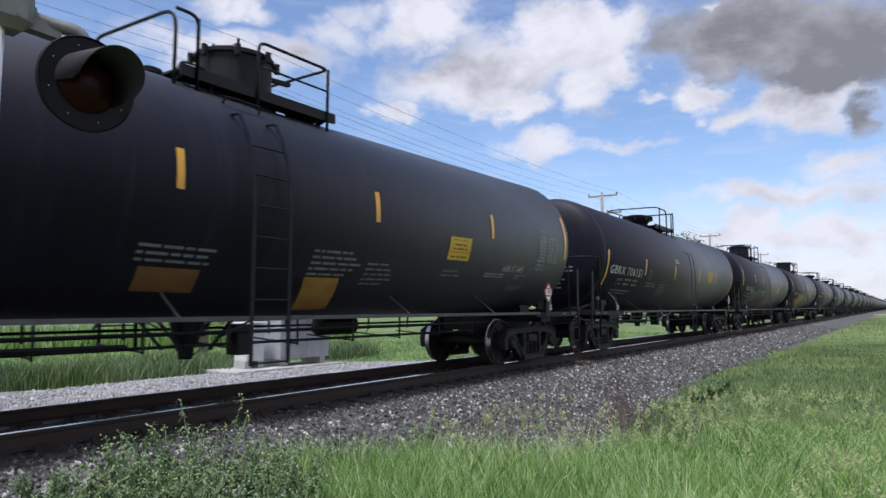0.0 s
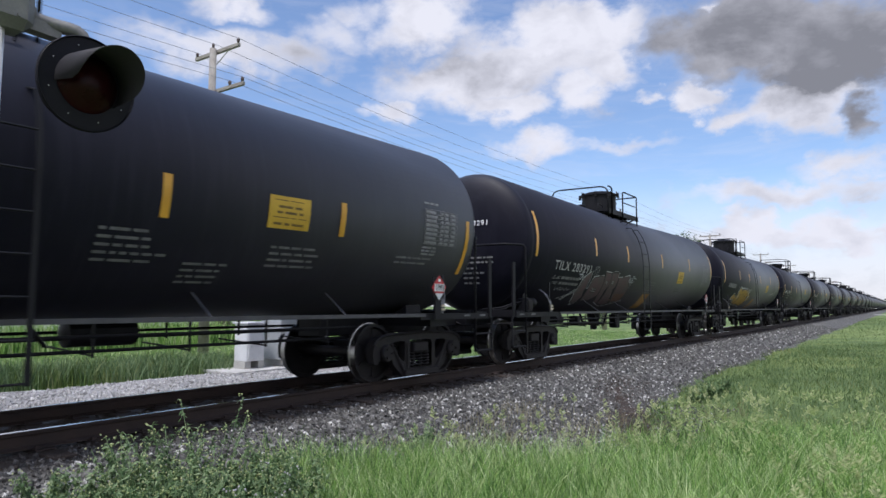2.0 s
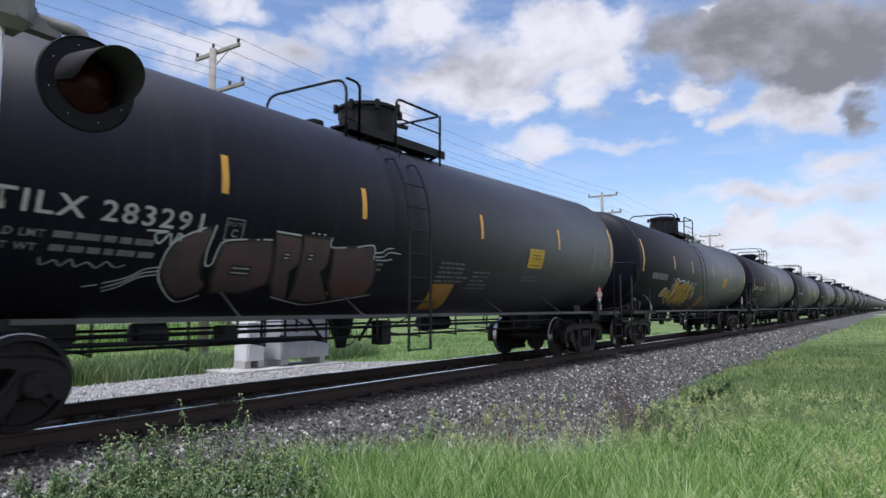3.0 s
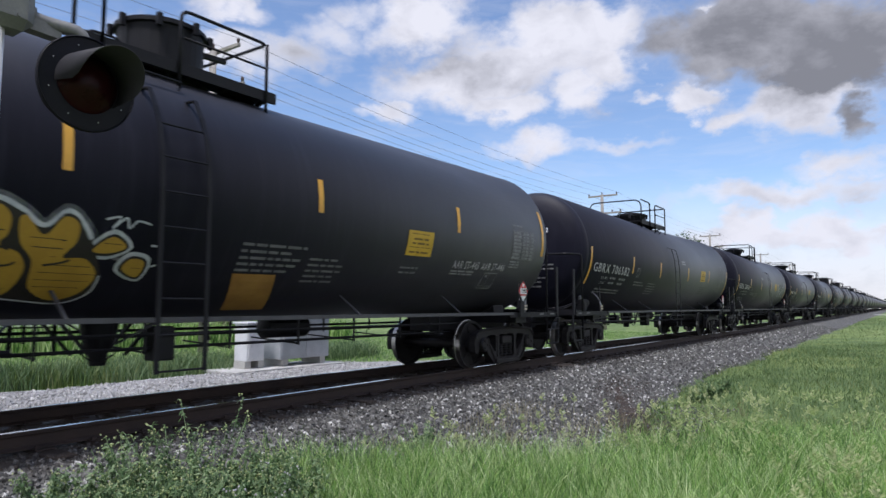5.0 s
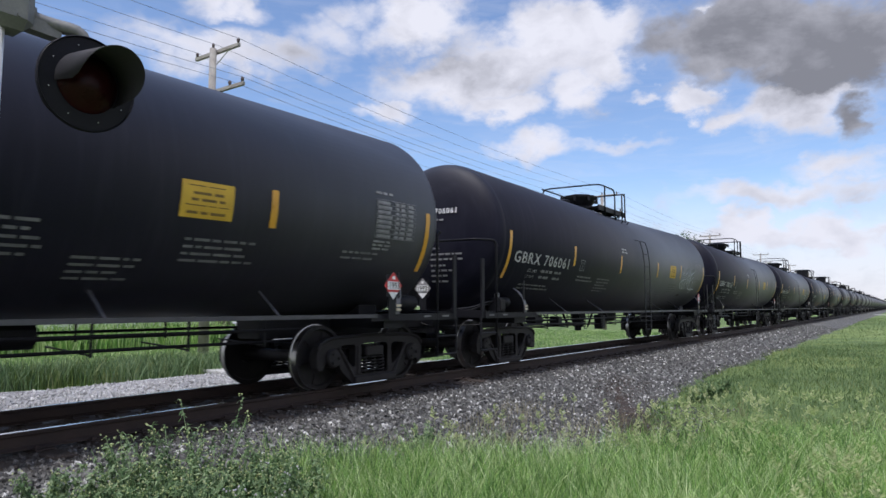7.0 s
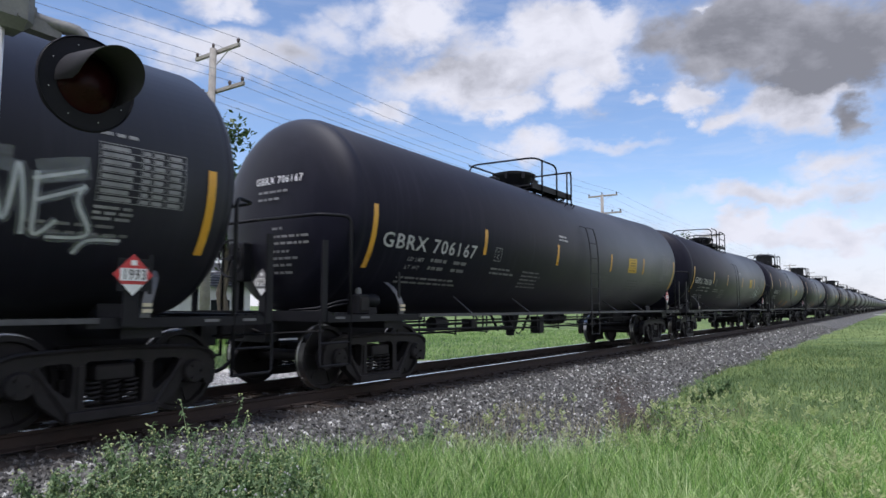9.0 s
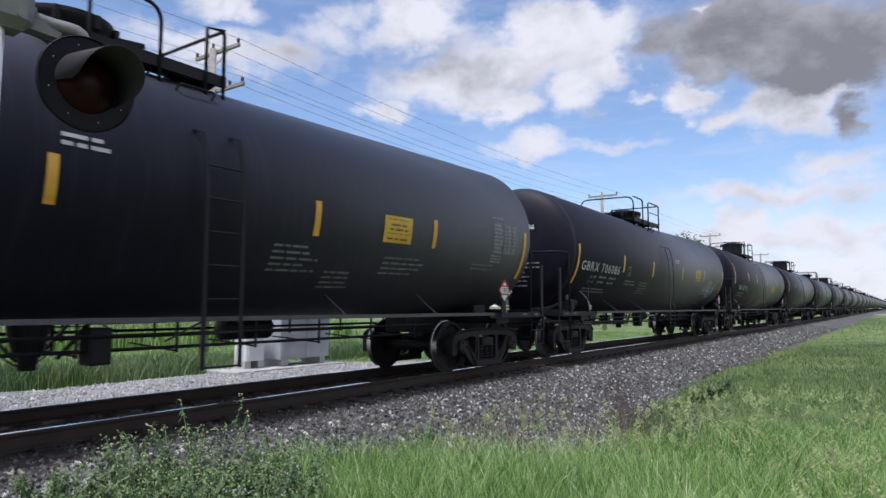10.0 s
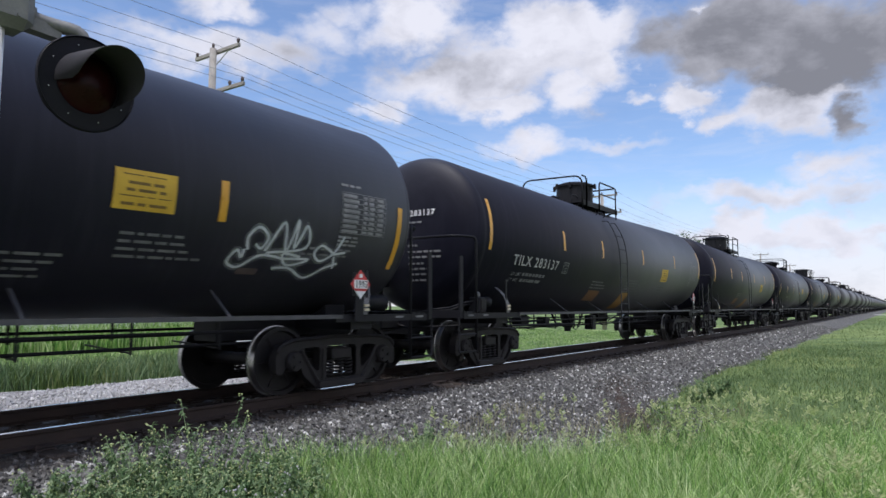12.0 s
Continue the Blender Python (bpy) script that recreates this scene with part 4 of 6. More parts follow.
def notice(car, x0, a0):
    p = part("notice_panel", decal(bmesh.new(), x0, x0 + 0.66, a0, a0 + 0.40), M_PANEL, car, "yellow notice panel")
    bm = bmesh.new()
    for k, (h, u) in enumerate(((0.012, 0.08), (0.03, 0.14), (0.03, 0.12), (0.012, 0.06), (0.03, 0.08))):
        bars(bm, x0 + u, x0 + 0.64, a0 + 0.355 - 0.07 * k, 1, 0.07, h, 5 + k, 0.008)
    part("writing", bm, M_OCHRE_INK, p)


def data_table(car, x0, a0, mat):
    bm = bmesh.new()
    for k in range(9):
        decal(bm, x0, x0 + 0.92, a0 - 0.07 * k, a0 - 0.07 * k + 0.008, 0.006)
    for u in (0, 0.42, 0.54, 0.7, 0.91):
        decal(bm, x0 + u, x0 + u + 0.008, a0 - 0.56, a0, 0.007)
    r = random.Random(3)
    for k in range(8):
        for u, w in ((0.03, 0.34), (0.44, 0.09), (0.56, 0.12), (0.73, 0.15)):
            decal(bm, x0 + u, x0 + u + w * r.uniform(0.75, 1), a0 - 0.07 * k - 0.056, a0 - 0.07 * k - 0.016, 0.005)
    bars(bm, x0, x0 + 0.5, a0 - 0.60, 3, 0.055, 0.03, 8)
    bars(bm, x0, x0 + 0.45, a0 + 0.12, 1, 0.06, 0.035, 9)
    part("data_table", bm, mat, car, "white test-data table")


def placard(car, x, y, z, turn, upper=None):
    """A diamond placard on its holder."""
    bm = bmesh.new()
    box(bm, -0.15, 0.15, 0.0, 0.012, -0.16, 0.16)
    beam(bm, (0, 0.02, -0.5), (0, 0.02, 0.0), 0.16, 0.02)
    h = part("placard_holder", bm, M_IRON, car)
    h.matrix_basis = pose(x, y, z, 0, 0, turn)
    for name, k, mat, yy in (("placard_upper_half", 0.205, upper or M_PLACARD_R, -0.006),):
        bm = bmesh.new()
        bm.faces.new([bm.verts.new(p) for p in ((-k, yy, 0.0), (k, yy, 0.0), (0, yy, k))])
        bm.faces.new([bm.verts.new(p) for p in ((-k, yy, 0.0), (-0.11, yy, -0.095), (0.11, yy, -0.095), (k, yy, 0.0))])
        part("placard", bm, mat, h, "grey-white diamond placard" if upper else "red and white diamond placard")
    bm = bmesh.new()
    bm.faces.new([bm.verts.new(p) for p in ((-0.11, -0.006, -0.095), (0, -0.006, -0.205), (0.11, -0.006, -0.095))])
    box(bm, -0.135, 0.135, -0.018, -0.012, -0.06, 0.06)
    box(bm, -0.03, 0.03, -0.016, -0.010, 0.09, 0.14)
    part("placard_panel", bm, M_PLACARD_W, h)
    part("number", letters("1993", 0.14, lambda u, v: (u, -0.024, v - 0.047), -0.12, 0.24), M_INK, h)


def side_number(car, text, x0, a0, size, width, mat=M_LETTER):
    part("number", letters(text, size, lambda u, v: wrap(u, a0 + v, 0.012), x0, width, 0.014), mat, car, "white painted car number")


def head_number(car, text, high=0.42):
    """Number and small print on the front head."""
    def place(u, v):
        q = min(0.98, math.hypot(u, v) / (CAR_R - 0.008))
        t = math.asin(q ** (1 / 0.80))
        return (1.22 - 0.48 * math.cos(t) ** 0.92 - 0.024, -u, CAR_Z + lift(0.8) + v)
    part("number", letters(text, 0.155, lambda u, v: place(u, v + high), -0.36, 1.0, 0.012), M_PLACARD_W, car)
    bm = bmesh.new()
    r = random.Random(len(text))
    for k, (a, w) in enumerate(((0.28, 0.62), (0.17, 0.45), (-0.28, 0.2), (-0.40, 0.6), (-0.50, 0.65), (-0.62, 0.35), (-0.72, 0.4), (-0.82, 0.36), (-0.93, 0.3))):
        x = -0.28 if k < 2 else 0.05
        end = x + w
        while x < end:
            l = r.uniform(0.05, 0.14)
            a1 = a + high - 0.42 if k < 2 else a
            bm.faces.new([bm.verts.new(place(*q)) for q in ((x, a1), (x + l, a1), (x + l, a1 + 0.036), (x, a1 + 0.036))])
            x += l + 0.03
    part("small_print", bm, M_TABLE, car)


def plate_c(car, x, a):
    """A small square frame with two lines of lettering."""
    for u0, u1, v0, v1 in ((0, 0.25, 0, 0.014), (0, 0.25, 0.246, 0.26), (0, 0.014, 0.014, 0.246), (0.236, 0.25, 0.014, 0.246)):
        part("plate_mark", decal(bmesh.new(), x + u0, x + u1, a + v0, a + v1), M_TABLE, car)
    part("letter", letters("PLATE", 0.07, lambda u, v: wrap(u, a + 0.17 + v, 0.006), x + 0.03, 0.19, 0.01), M_DIM, car)
    part("letter", letters("C", 0.13, lambda u, v: wrap(u, a + 0.045 + v, 0.006), x + 0.085), M_TABLE, car)


def low_type_marks(car, text, seed, kind="low"):
    strips_low(car, M_YELLOW, kind)
    notice(car, 12.06, -0.40)
    if text:
        side_number(car, text, 1.57, -0.51, 0.32, 2.58)
        bm = bmesh.new()
        for k, (u, w) in enumerate(((0.48, 0.46), (1.14, 0.40))):
            bars(bm, 2.4 + u, 2.4 + u + w + 0.1, -0.61, 2, 0.14, 0.06, seed + k)
        bars(bm, 2.2, 4.0, -0.97, 2, 0.09, 0.04, seed + 7)
        part("small_print", bm, M_DIM, car)
        for words, v0, w in (("LD LMT", -0.69, 0.42), ("LT WT", -0.83, 0.36)):
            part("weight_mark", letters(words, 0.10, lambda u, v: wrap(u, v0 + v, 0.008), 2.28, w, 0.01), M_TABLE, car)
        plate_c(car, 4.80, -0.51)
        head_number(car, text)
    bm = bmesh.new()
    bars(bm, 4.8, 5.75, -0.64, 2, 0.09, 0.04, seed + 9)
    bars(bm, 6.05, 6.95, -0.64, 5, 0.085, 0.032, seed + 10)
    bars(bm, 10.1, 10.9, -0.56, 5, 0.085, 0.032, seed + 11)
    bars(bm, 11.1, 11.8, -0.9, 4, 0.085, 0.032, seed + 12)
    bars(bm, 12.2, 13.2, -0.62, 4, 0.085, 0.032, seed + 13)
    bars(bm, 14.6, 15.6, -0.62, 2, 0.085, 0.032, seed + 14)
    part("small_print", bm, M_DIM, car, "lines of small worn writing")
    x = 9.46 if kind == "mid" else 7.55
    bm = bars(bmesh.new(), x, x + 0.5, 0.26, 2, 0.08, 0.04, seed + 15)
    part("small_print", bm, M_LETTER, car)
    data_table(car, 15.17, 0.17, M_TABLE)
    placard(car, 15.55, -1.52, 1.49, 0)
    placard(car, 0.70, 0.12, 1.54, -90, M_PLACARD_PALE)


def high_type_marks(car, text, seed):
    strips_high(car, M_YELLOW)
    notice(car, 11.9, -0.56)
    part("patch", decal(bmesh.new(), 9.12, 9.77, -1.66, -0.98, 0.006, -0.22), M_OCHRE, car, "faded ochre warning patch")
    part("patch", decal(bmesh.new(), 6.65, 7.38, -1.33, -0.98, 0.004, -0.04), M_OCHRE_DULL, car, "dull orange warning patch")
    if text:
        side_number(car, text, 2.28, -0.56, 0.29, 2.05)
        bm = bmesh.new()
        bars(bm, 2.85, 4.05, -0.71, 2, 0.14, 0.07, seed)
        part("small_print", bm, M_DIM, car)
        for words, v0, w in (("LD LMT", -0.79, 0.40), ("LT WT", -0.93, 0.36)):
            part("weight_mark", letters(words, 0.11, lambda u, v: wrap(u, v0 + v, 0.008), 2.38, w, 0.01), M_TABLE, car)
        plate_c(car, 4.62, -0.62)
        head_number(car, text, 0.30)
    bm = bmesh.new()
    bars(bm, 6.53, 7.6, -0.71, 3, 0.085, 0.036, seed + 4)
    bars(bm, 8.9, 9.95, -0.57, 5, 0.085, 0.036, seed + 1)
    bars(bm, 10.0, 10.65, -0.71, 5, 0.085, 0.032, seed + 2)
    bars(bm, 11.9, 12.5, -0.75, 2, 0.085, 0.032, seed + 3)
    part("small_print", bm, M_DIM, car, "lines of small worn writing")
    data_table(car, 15.17, 0.1, M_TABLE)
    placard(car, 15.55, -1.52, 1.49, 0)


def spray(car, lines, w, mat, label):
    """A sprayed tag of a few long looping lines."""
    bm = bmesh.new()
    for k, pts in enumerate(lines):
        stroke(bm, pts, w, 0.006 + 0.0005 * k)
    part("graffiti", bm, mat, car, label)


M_SPRAY = plain("white_spray", (0.35, 0.38, 0.40), (0.58, 0.60, 0.62), 0.6, 0, 8, 60, 0.05)
M_SPRAY_GREY = plain("grey_red_spray", (0.045, 0.042, 0.042), (0.11, 0.055, 0.065), 0.6, 0, 3.5, 30, 0.05)
M_SPRAY_RUST = plain("rust_brown_spray", (0.07, 0.035, 0.022), (0.13, 0.06, 0.035), 0.6, 0, 3, 30, 0.05)
M_SPRAY_GOLD = plain("golden_spray", (0.33, 0.19, 0.02), (0.44, 0.27, 0.03), 0.6, 0, 3, 30, 0.05)


def sprayed_mist():
    n = Nodes("thin_spray_mist")
    n.colour((0.45, 0.48, 0.50))
    n.rough(0.7)
    n.put(n.b.inputs["Alpha"], n.math("MULTIPLY", n.noise(n.place(), 9, 4), 0.42))
    return n.m


M_MIST = sprayed_mist()


def painted(outline, out, curve=True):
    """A filled painted shape on the tank's side; its outline runs through (x, arc) points."""
    pts = [Vector((*p, 0)) for p in outline]
    fine = []
    for i, p1 in enumerate(pts):
        p0, p2, p3 = pts[i - 1], pts[(i + 1) % len(pts)], pts[(i + 2) % len(pts)]
        for t in (0.0, 0.25, 0.5, 0.75) if curve else (0.0,):
            p = 0.5 * (2 * p1 + (p2 - p0) * t + (2 * p0 - 5 * p1 + 4 * p2 - p3) * t * t + (3 * p1 - p0 - 3 * p2 + p3) * t ** 3)
            fine.append((p.x, p.y))
    bm = filled([fine])
    a = min(p[1] for p in fine) + 0.05
    while a < max(p[1] for p in fine):
        bmesh.ops.bisect_plane(bm, geom=bm.verts[:] + bm.edges[:] + bm.faces[:], plane_co=(0, a, 0), plane_no=(0, 1, 0))
        a += 0.09
    for v in bm.verts:
        v.co = wrap(v.co.x, v.co.y, out)
    return bm


def grown(outline, d):
    """The outline pushed out from its middle by about d."""
    mx = sum(p[0] for p in outline) / len(outline)
    my = sum(p[1] for p in outline) / len(outline)
    return [(x + d * (x - mx) / max(0.01, math.hypot(x - mx, y - my)), y + d * (y - my) / max(0.01, math.hypot(x - mx, y - my))) for x, y in outline]


def bubble_graffiti(car, label):
    """Golden bubble letters, each lined in black, on one dark ground with a white rim and two arrow tails."""
    body = [[(4.93, -0.61), (5.12, -0.49), (5.31, -0.59), (5.38, -0.80), (5.35, -1.07), (5.22, -1.32), (5.01, -1.29), (4.91, -1.11), (4.87, -0.79)],
            [(5.37, -0.57), (5.50, -0.66), (5.62, -0.54), (5.72, -0.70), (5.89, -0.96), (5.89, -1.20), (5.72, -1.39), (5.44, -1.38), (5.56, -1.06), (5.44, -0.79)],
            [(5.74, -0.61), (5.90, -0.49), (6.05, -0.67), (6.04, -0.80), (6.21, -0.83), (6.32, -1.01), (6.28, -1.26), (6.11, -1.38), (5.92, -1.28), (5.96, -1.03), (5.82, -0.76)]]
    body += [[(6.08, -0.54), (6.20, -0.59), (6.35, -0.47), (6.47, -0.56), (6.48, -0.73), (6.44, -0.83), (6.61, -0.91), (6.70, -1.10), (6.62, -1.42), (6.40, -1.38), (6.32, -1.26), (6.37, -1.0), (6.16, -0.8)],
             [(6.54, -0.59), (6.60, -0.55), (6.77, -0.71), (6.90, -0.52), (7.04, -0.57), (7.06, -0.75), (6.98, -0.92), (7.19, -0.92), (7.35, -1.11), (7.27, -1.37), (7.05, -1.48), (6.80, -1.30), (6.73, -0.98), (6.59, -0.8)]]
    tails = [[(4.53, -1.10), (4.57, -0.96), (4.72, -0.96), (4.84, -1.10), (4.65, -1.17)], [(7.22, -0.82), (7.38, -0.66), (7.54, -0.76), (7.38, -0.84)],
             [(7.57, -1.01), (7.63, -0.88), (7.78, -0.91), (7.76, -1.10)], [(3.85, -0.98), (4.05, -0.82), (4.29, -0.88), (4.44, -1.0), (4.33, -1.05), (4.05, -1.08)]]
    ground = [(4.50, -1.01), (4.71, -0.75), (4.90, -0.47), (5.10, -0.40), (5.31, -0.49), (5.57, -0.46), (5.76, -0.44), (5.96, -0.46), (6.18, -0.54), (6.33, -0.42), (6.54, -0.49), (6.75, -0.62), (6.93, -0.46), (7.09, -0.57), (7.19, -0.71)]
    ground += [(7.39, -1.11), (7.37, -1.37), (7.15, -1.54), (6.70, -1.49), (6.28, -1.43), (5.90, -1.46), (5.59, -1.43), (5.32, -1.40), (5.08, -1.42), (4.89, -1.28), (4.64, -1.25)]
    part("graffiti_outline", painted(ground, 0.008), M_INK, car)
    rim = bmesh.new()
    for run, w in ((ground[:15], 0.045), (ground[15:], 0.022)):
        stroke(rim, run, w, 0.0095)
    part("graffiti_rim", rim, M_SPRAY, car, "white sprayed rim")
    part("graffiti_mist", stroke(bmesh.new(), ground[:15], 0.13, 0.0065), M_MIST, car)
    for i, shape in enumerate(body + tails):
        if i >= len(body):
            part("graffiti_rim", painted(grown(shape, 0.075), 0.0062), M_SPRAY, car)
        part("graffiti_outline", painted(grown(shape, 0.03), 0.0105 + 0.001 * i), M_INK, car)
        part("graffiti_letter", painted(shape, 0.0110 + 0.001 * i), M_SPRAY_GOLD, car, label)
    part("graffiti_outline", painted(grown([(5.09, -0.77), (5.17, -0.85), (5.14, -1.05), (5.08, -0.99)], 0.035), 0.0114), M_INK, car)
    part("graffiti_hole", painted([(5.09, -0.77), (5.17, -0.85), (5.14, -1.05), (5.08, -0.99)], 0.0117), M_SPRAY, car)
    for run in ([(5.50, -0.82), (5.60, -0.84), (5.62, -0.70)], [(5.88, -0.64), (5.90, -0.74), (5.87, -0.80)], [(5.97, -0.86), (6.10, -0.82), (6.22, -0.86)], [(6.28, -0.90), (6.42, -0.85), (6.52, -0.88)], [(6.40, -1.06), (6.55, -1.04), (6.60, -1.0)], [(6.84, -1.02), (6.98, -0.98), (7.05, -0.94)]):
        part("graffiti_line", stroke(bmesh.new(), run, 0.025, 0.0165), M_INK, car)
    spray(car, [[(7.28, -0.50), (7.42, -0.46), (7.36, -0.58), (7.48, -0.46), (7.52, -0.56), (7.60, -0.48), (7.74, -0.50)], [(4.66, -0.68), (4.72, -0.66)], [(4.74, -0.74), (4.78, -0.72)], [(7.80, -0.72), (7.86, -0.72)], [(7.86, -0.96), (7.92, -0.94)]],
          0.02, M_SPRAY, "small white sprayed marks")


def block_graffiti(car):
    """Dull grey block letters with pink flecks, broken white lines over them and streaming tails."""
    shapes = [[(4.45, -0.52), (4.20, -0.62), (4.05, -0.78), (4.03, -1.02), (4.19, -1.28), (4.42, -1.46), (4.60, -1.36), (4.62, -1.22), (4.50, -1.10), (4.42, -0.90), (4.44, -0.70)],
              [(4.65, -0.67), (4.98, -0.61), (5.30, -0.58), (5.42, -0.88), (5.48, -1.16), (5.22, -1.32), (4.80, -1.34), (4.70, -1.10), (4.66, -0.88)],
              [(5.36, -0.48), (5.76, -0.49), (5.84, -0.84), (5.74, -0.96), (5.86, -1.20), (5.98, -1.44), (5.76, -1.40), (5.56, -1.12)],
              [(5.81, -0.47), (6.28, -0.46), (6.34, -0.84), (6.26, -0.94), (6.52, -1.20), (6.74, -1.42), (6.41, -1.49), (6.06, -1.42), (5.92, -0.96)],
              [(6.38, -0.57), (7.12, -0.48), (7.30, -0.80), (7.40, -1.04), (7.40, -1.32), (6.84, -1.39), (6.56, -1.10)]]
    for i, shape in enumerate(shapes):
        part("graffiti_outline", painted(grown(shape, 0.045), 0.0065 + 0.0003 * i, False), M_INK, car)
        part("graffiti_letter", painted(shape, 0.0095 + 0.0003 * i, i == 0), M_SPRAY_GREY, car, "dull grey graffiti letter with pink flecks")
    part("graffiti_letter", painted([(6.62, -1.06), (7.32, -1.02), (7.40, -1.28), (6.84, -1.34)], 0.0115, False), M_SPRAY_RUST, car, "rust-brown foot of a graffiti letter")
    for run in ([(4.38, -0.50), (4.05, -0.70), (3.99, -0.99), (4.10, -1.25), (4.44, -1.55), (4.67, -1.41)], [(4.50, -0.46), (4.47, -0.75), (4.51, -0.94), (4.59, -0.93), (4.60, -0.74), (4.66, -0.63), (4.95, -0.58)], [(5.08, -0.57), (5.12, -0.57)], [(5.18, -0.56), (5.31, -0.55)],
                [(5.35, -0.44), (5.75, -0.45)], [(5.92, -0.40), (5.96, -0.40)], [(6.02, -0.40), (6.06, -0.40)], [(6.12, -0.40), (6.16, -0.40)], [(6.30, -0.42), (6.31, -0.55), (6.60, -0.53)], [(6.80, -0.51), (7.14, -0.46), (7.22, -0.66)], [(5.72, -1.40), (6.10, -1.50), (6.47, -1.56), (7.01, -1.42), (7.55, -1.28)]):
        part("graffiti_line", stroke(bmesh.new(), run, 0.020, 0.0115), M_SPRAY, car)
    for k, (x, a, w, h) in enumerate(((4.86, -0.99, 0.30, 0.15), (5.54, -0.74, 0.13, 0.11), (5.94, -0.72, 0.13, 0.12))):
        part("graffiti_hole", decal(bmesh.new(), x, x + w, a - h / 2, a + h / 2, 0.012), M_INK, car)
        for b in (-1, 1):
            part("graffiti_line", decal(bmesh.new(), x + 0.03, x + w - 0.03, a + b * h * 0.22 - 0.008, a + b * h * 0.22 + 0.008, 0.0135), M_SPRAY, car)
    spray(car, [[(7.20, -0.56), (7.36, -0.54), (7.44, -0.48), (7.60, -0.46)], [(7.22, -0.62), (7.42, -0.60), (7.52, -0.53), (7.80, -0.53)], [(7.22, -0.66), (7.46, -0.66), (7.62, -0.62)],
                [(3.99, -1.02), (3.84, -1.06), (3.70, -1.18), (3.48, -1.28)], [(3.99, -1.07), (3.82, -1.12), (3.67, -1.25), (3.50, -1.35)], [(3.99, -1.12), (3.80, -1.18), (3.66, -1.32), (3.53, -1.40)], [(3.44, -1.30), (3.30, -1.34)]], 0.018, M_SPRAY, "pale sprayed flourish lines")
    spray(car, [[(3.72, -0.61), (3.95, -0.60), (3.82, -0.64), (3.88, -0.74), (3.98, -0.62), (4.02, -0.74), (4.08, -0.60)], [(4.10, -0.60), (4.14, -0.74), (4.26, -0.70)]], 0.022, M_SPRAY, "small white sprayed tag")
    spray(car, [[(2.80, -1.00), (2.84, -1.08), (2.94, -1.02), (3.00, -1.08), (3.08, -1.00), (3.14, -1.08), (3.24, -1.02), (3.34, -1.08), (3.42, -1.00), (3.52, -1.06), (3.62, -1.02)]], 0.020, M_TABLE, "thin scrawled tag")


LOW = base_car("low", M_TANK)
MID = base_car("mid", M_TANK)
HIGH = base_car("tall", M_TANK_OLD)
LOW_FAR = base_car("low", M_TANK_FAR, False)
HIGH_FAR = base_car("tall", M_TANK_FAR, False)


def start_pose(k):
    return pose(FIRST + PITCH * k, AXIS, 0)


CARS = {}
for k in range(-2, 36):
    tall = k in (-1, 1, 2, 7, 8, 10) or (k > 8 and k % 3 == 1)
    mid = k in (3, 6)
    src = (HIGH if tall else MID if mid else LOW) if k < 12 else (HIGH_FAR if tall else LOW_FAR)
    CARS[k] = copy_thing(src, start_pose(k))
    if k < 12:
        mark = {0: "GBRX 706151", 1: "TILX 283291", 3: "GBRX 706582", 4: "GBRX 706061", 5: "GBRX 706167", 6: "GBRX 706086", 7: "TILX 283137"}.get(k)
        if tall:
            high_type_marks(CARS[k], mark, 20 * k + 41)
        else:
            low_type_marks(CARS[k], mark, 20 * k + 41, "mid" if mid else "low")
for base in (LOW, MID, HIGH, LOW_FAR, HIGH_FAR):
    for o in (*base.children_recursive, base):
        bpy.data.objects.remove(o)

block_graffiti(CARS[1])
bubble_graffiti(CARS[2], "golden bubble letter outlined in black and white")
plate_c(CARS[2], 4.50, -0.66)
part("small_print", bars(bmesh.new(), 2.3, 4.35, -0.32, 1, 0.3, 0.20, 77), M_DIM, CARS[2])
for k in (-1, 2):
    for number, where in (("AAR ST-445", 13.29), ("AAR ST-446", 14.22)) if k == 2 else (("AAR ST-445", 13.85),):
        part("number", letters(number, 0.2, lambda u, v: wrap(u, -0.72 + v, 0.006), where, 0.82), M_LETTER, CARS[k])
    bm = bars(bmesh.new(), 13.27, 14.2, -0.76, 2, 0.055, 0.03, 5)
    for u0, u1, v0, v1 in ((0, 0.48, 0, 0.02), (0, 0.48, 0.34, 0.36), (0, 0.02, 0, 0.36), (0.46, 0.48, 0, 0.36), (0, 0.48, 0.06, 0.075), (0.2, 0.215, 0.08, 0.34), (0.07, 0.15, 0.26, 0.31)):
        decal(bm, 14.40 + u0, 14.40 + u1, -1.13 + v0, -1.13 + v1)
    part("small_print", bm, M_TABLE, CARS[k])
TAG_A = [[(13.70, -0.36), (13.64, -0.22), (13.51, -0.18), (13.43, -0.33), (13.49, -0.53), (13.77, -0.41), (13.70, -0.54), (13.72, -0.76), (13.47, -0.59), (13.41, -0.58)], [(13.70, -0.18), (13.84, -0.28), (14.03, -0.23), (14.23, -0.15)],
         [(14.07, -0.41), (13.83, -0.41), (13.83, -0.59), (13.99, -0.77), (14.06, -0.51), (14.03, -0.17)], [(14.26, -0.76), (14.23, -0.49), (14.28, -0.23), (14.44, -0.64), (14.49, -0.14), (14.57, -0.46), (14.61, -0.77)],
         [(14.65, -0.19), (14.66, -0.45), (14.71, -0.76), (14.87, -0.61)], [(14.66, -0.45), (15.08, -0.28)], [(14.62, -0.26), (15.06, -0.13)]]
TAG_A += [[(15.07, -0.26), (15.02, -0.42), (15.17, -0.73), (14.81, -0.78)], [(15.09, -0.94), (15.19, -0.79), (15.50, -0.77)]]
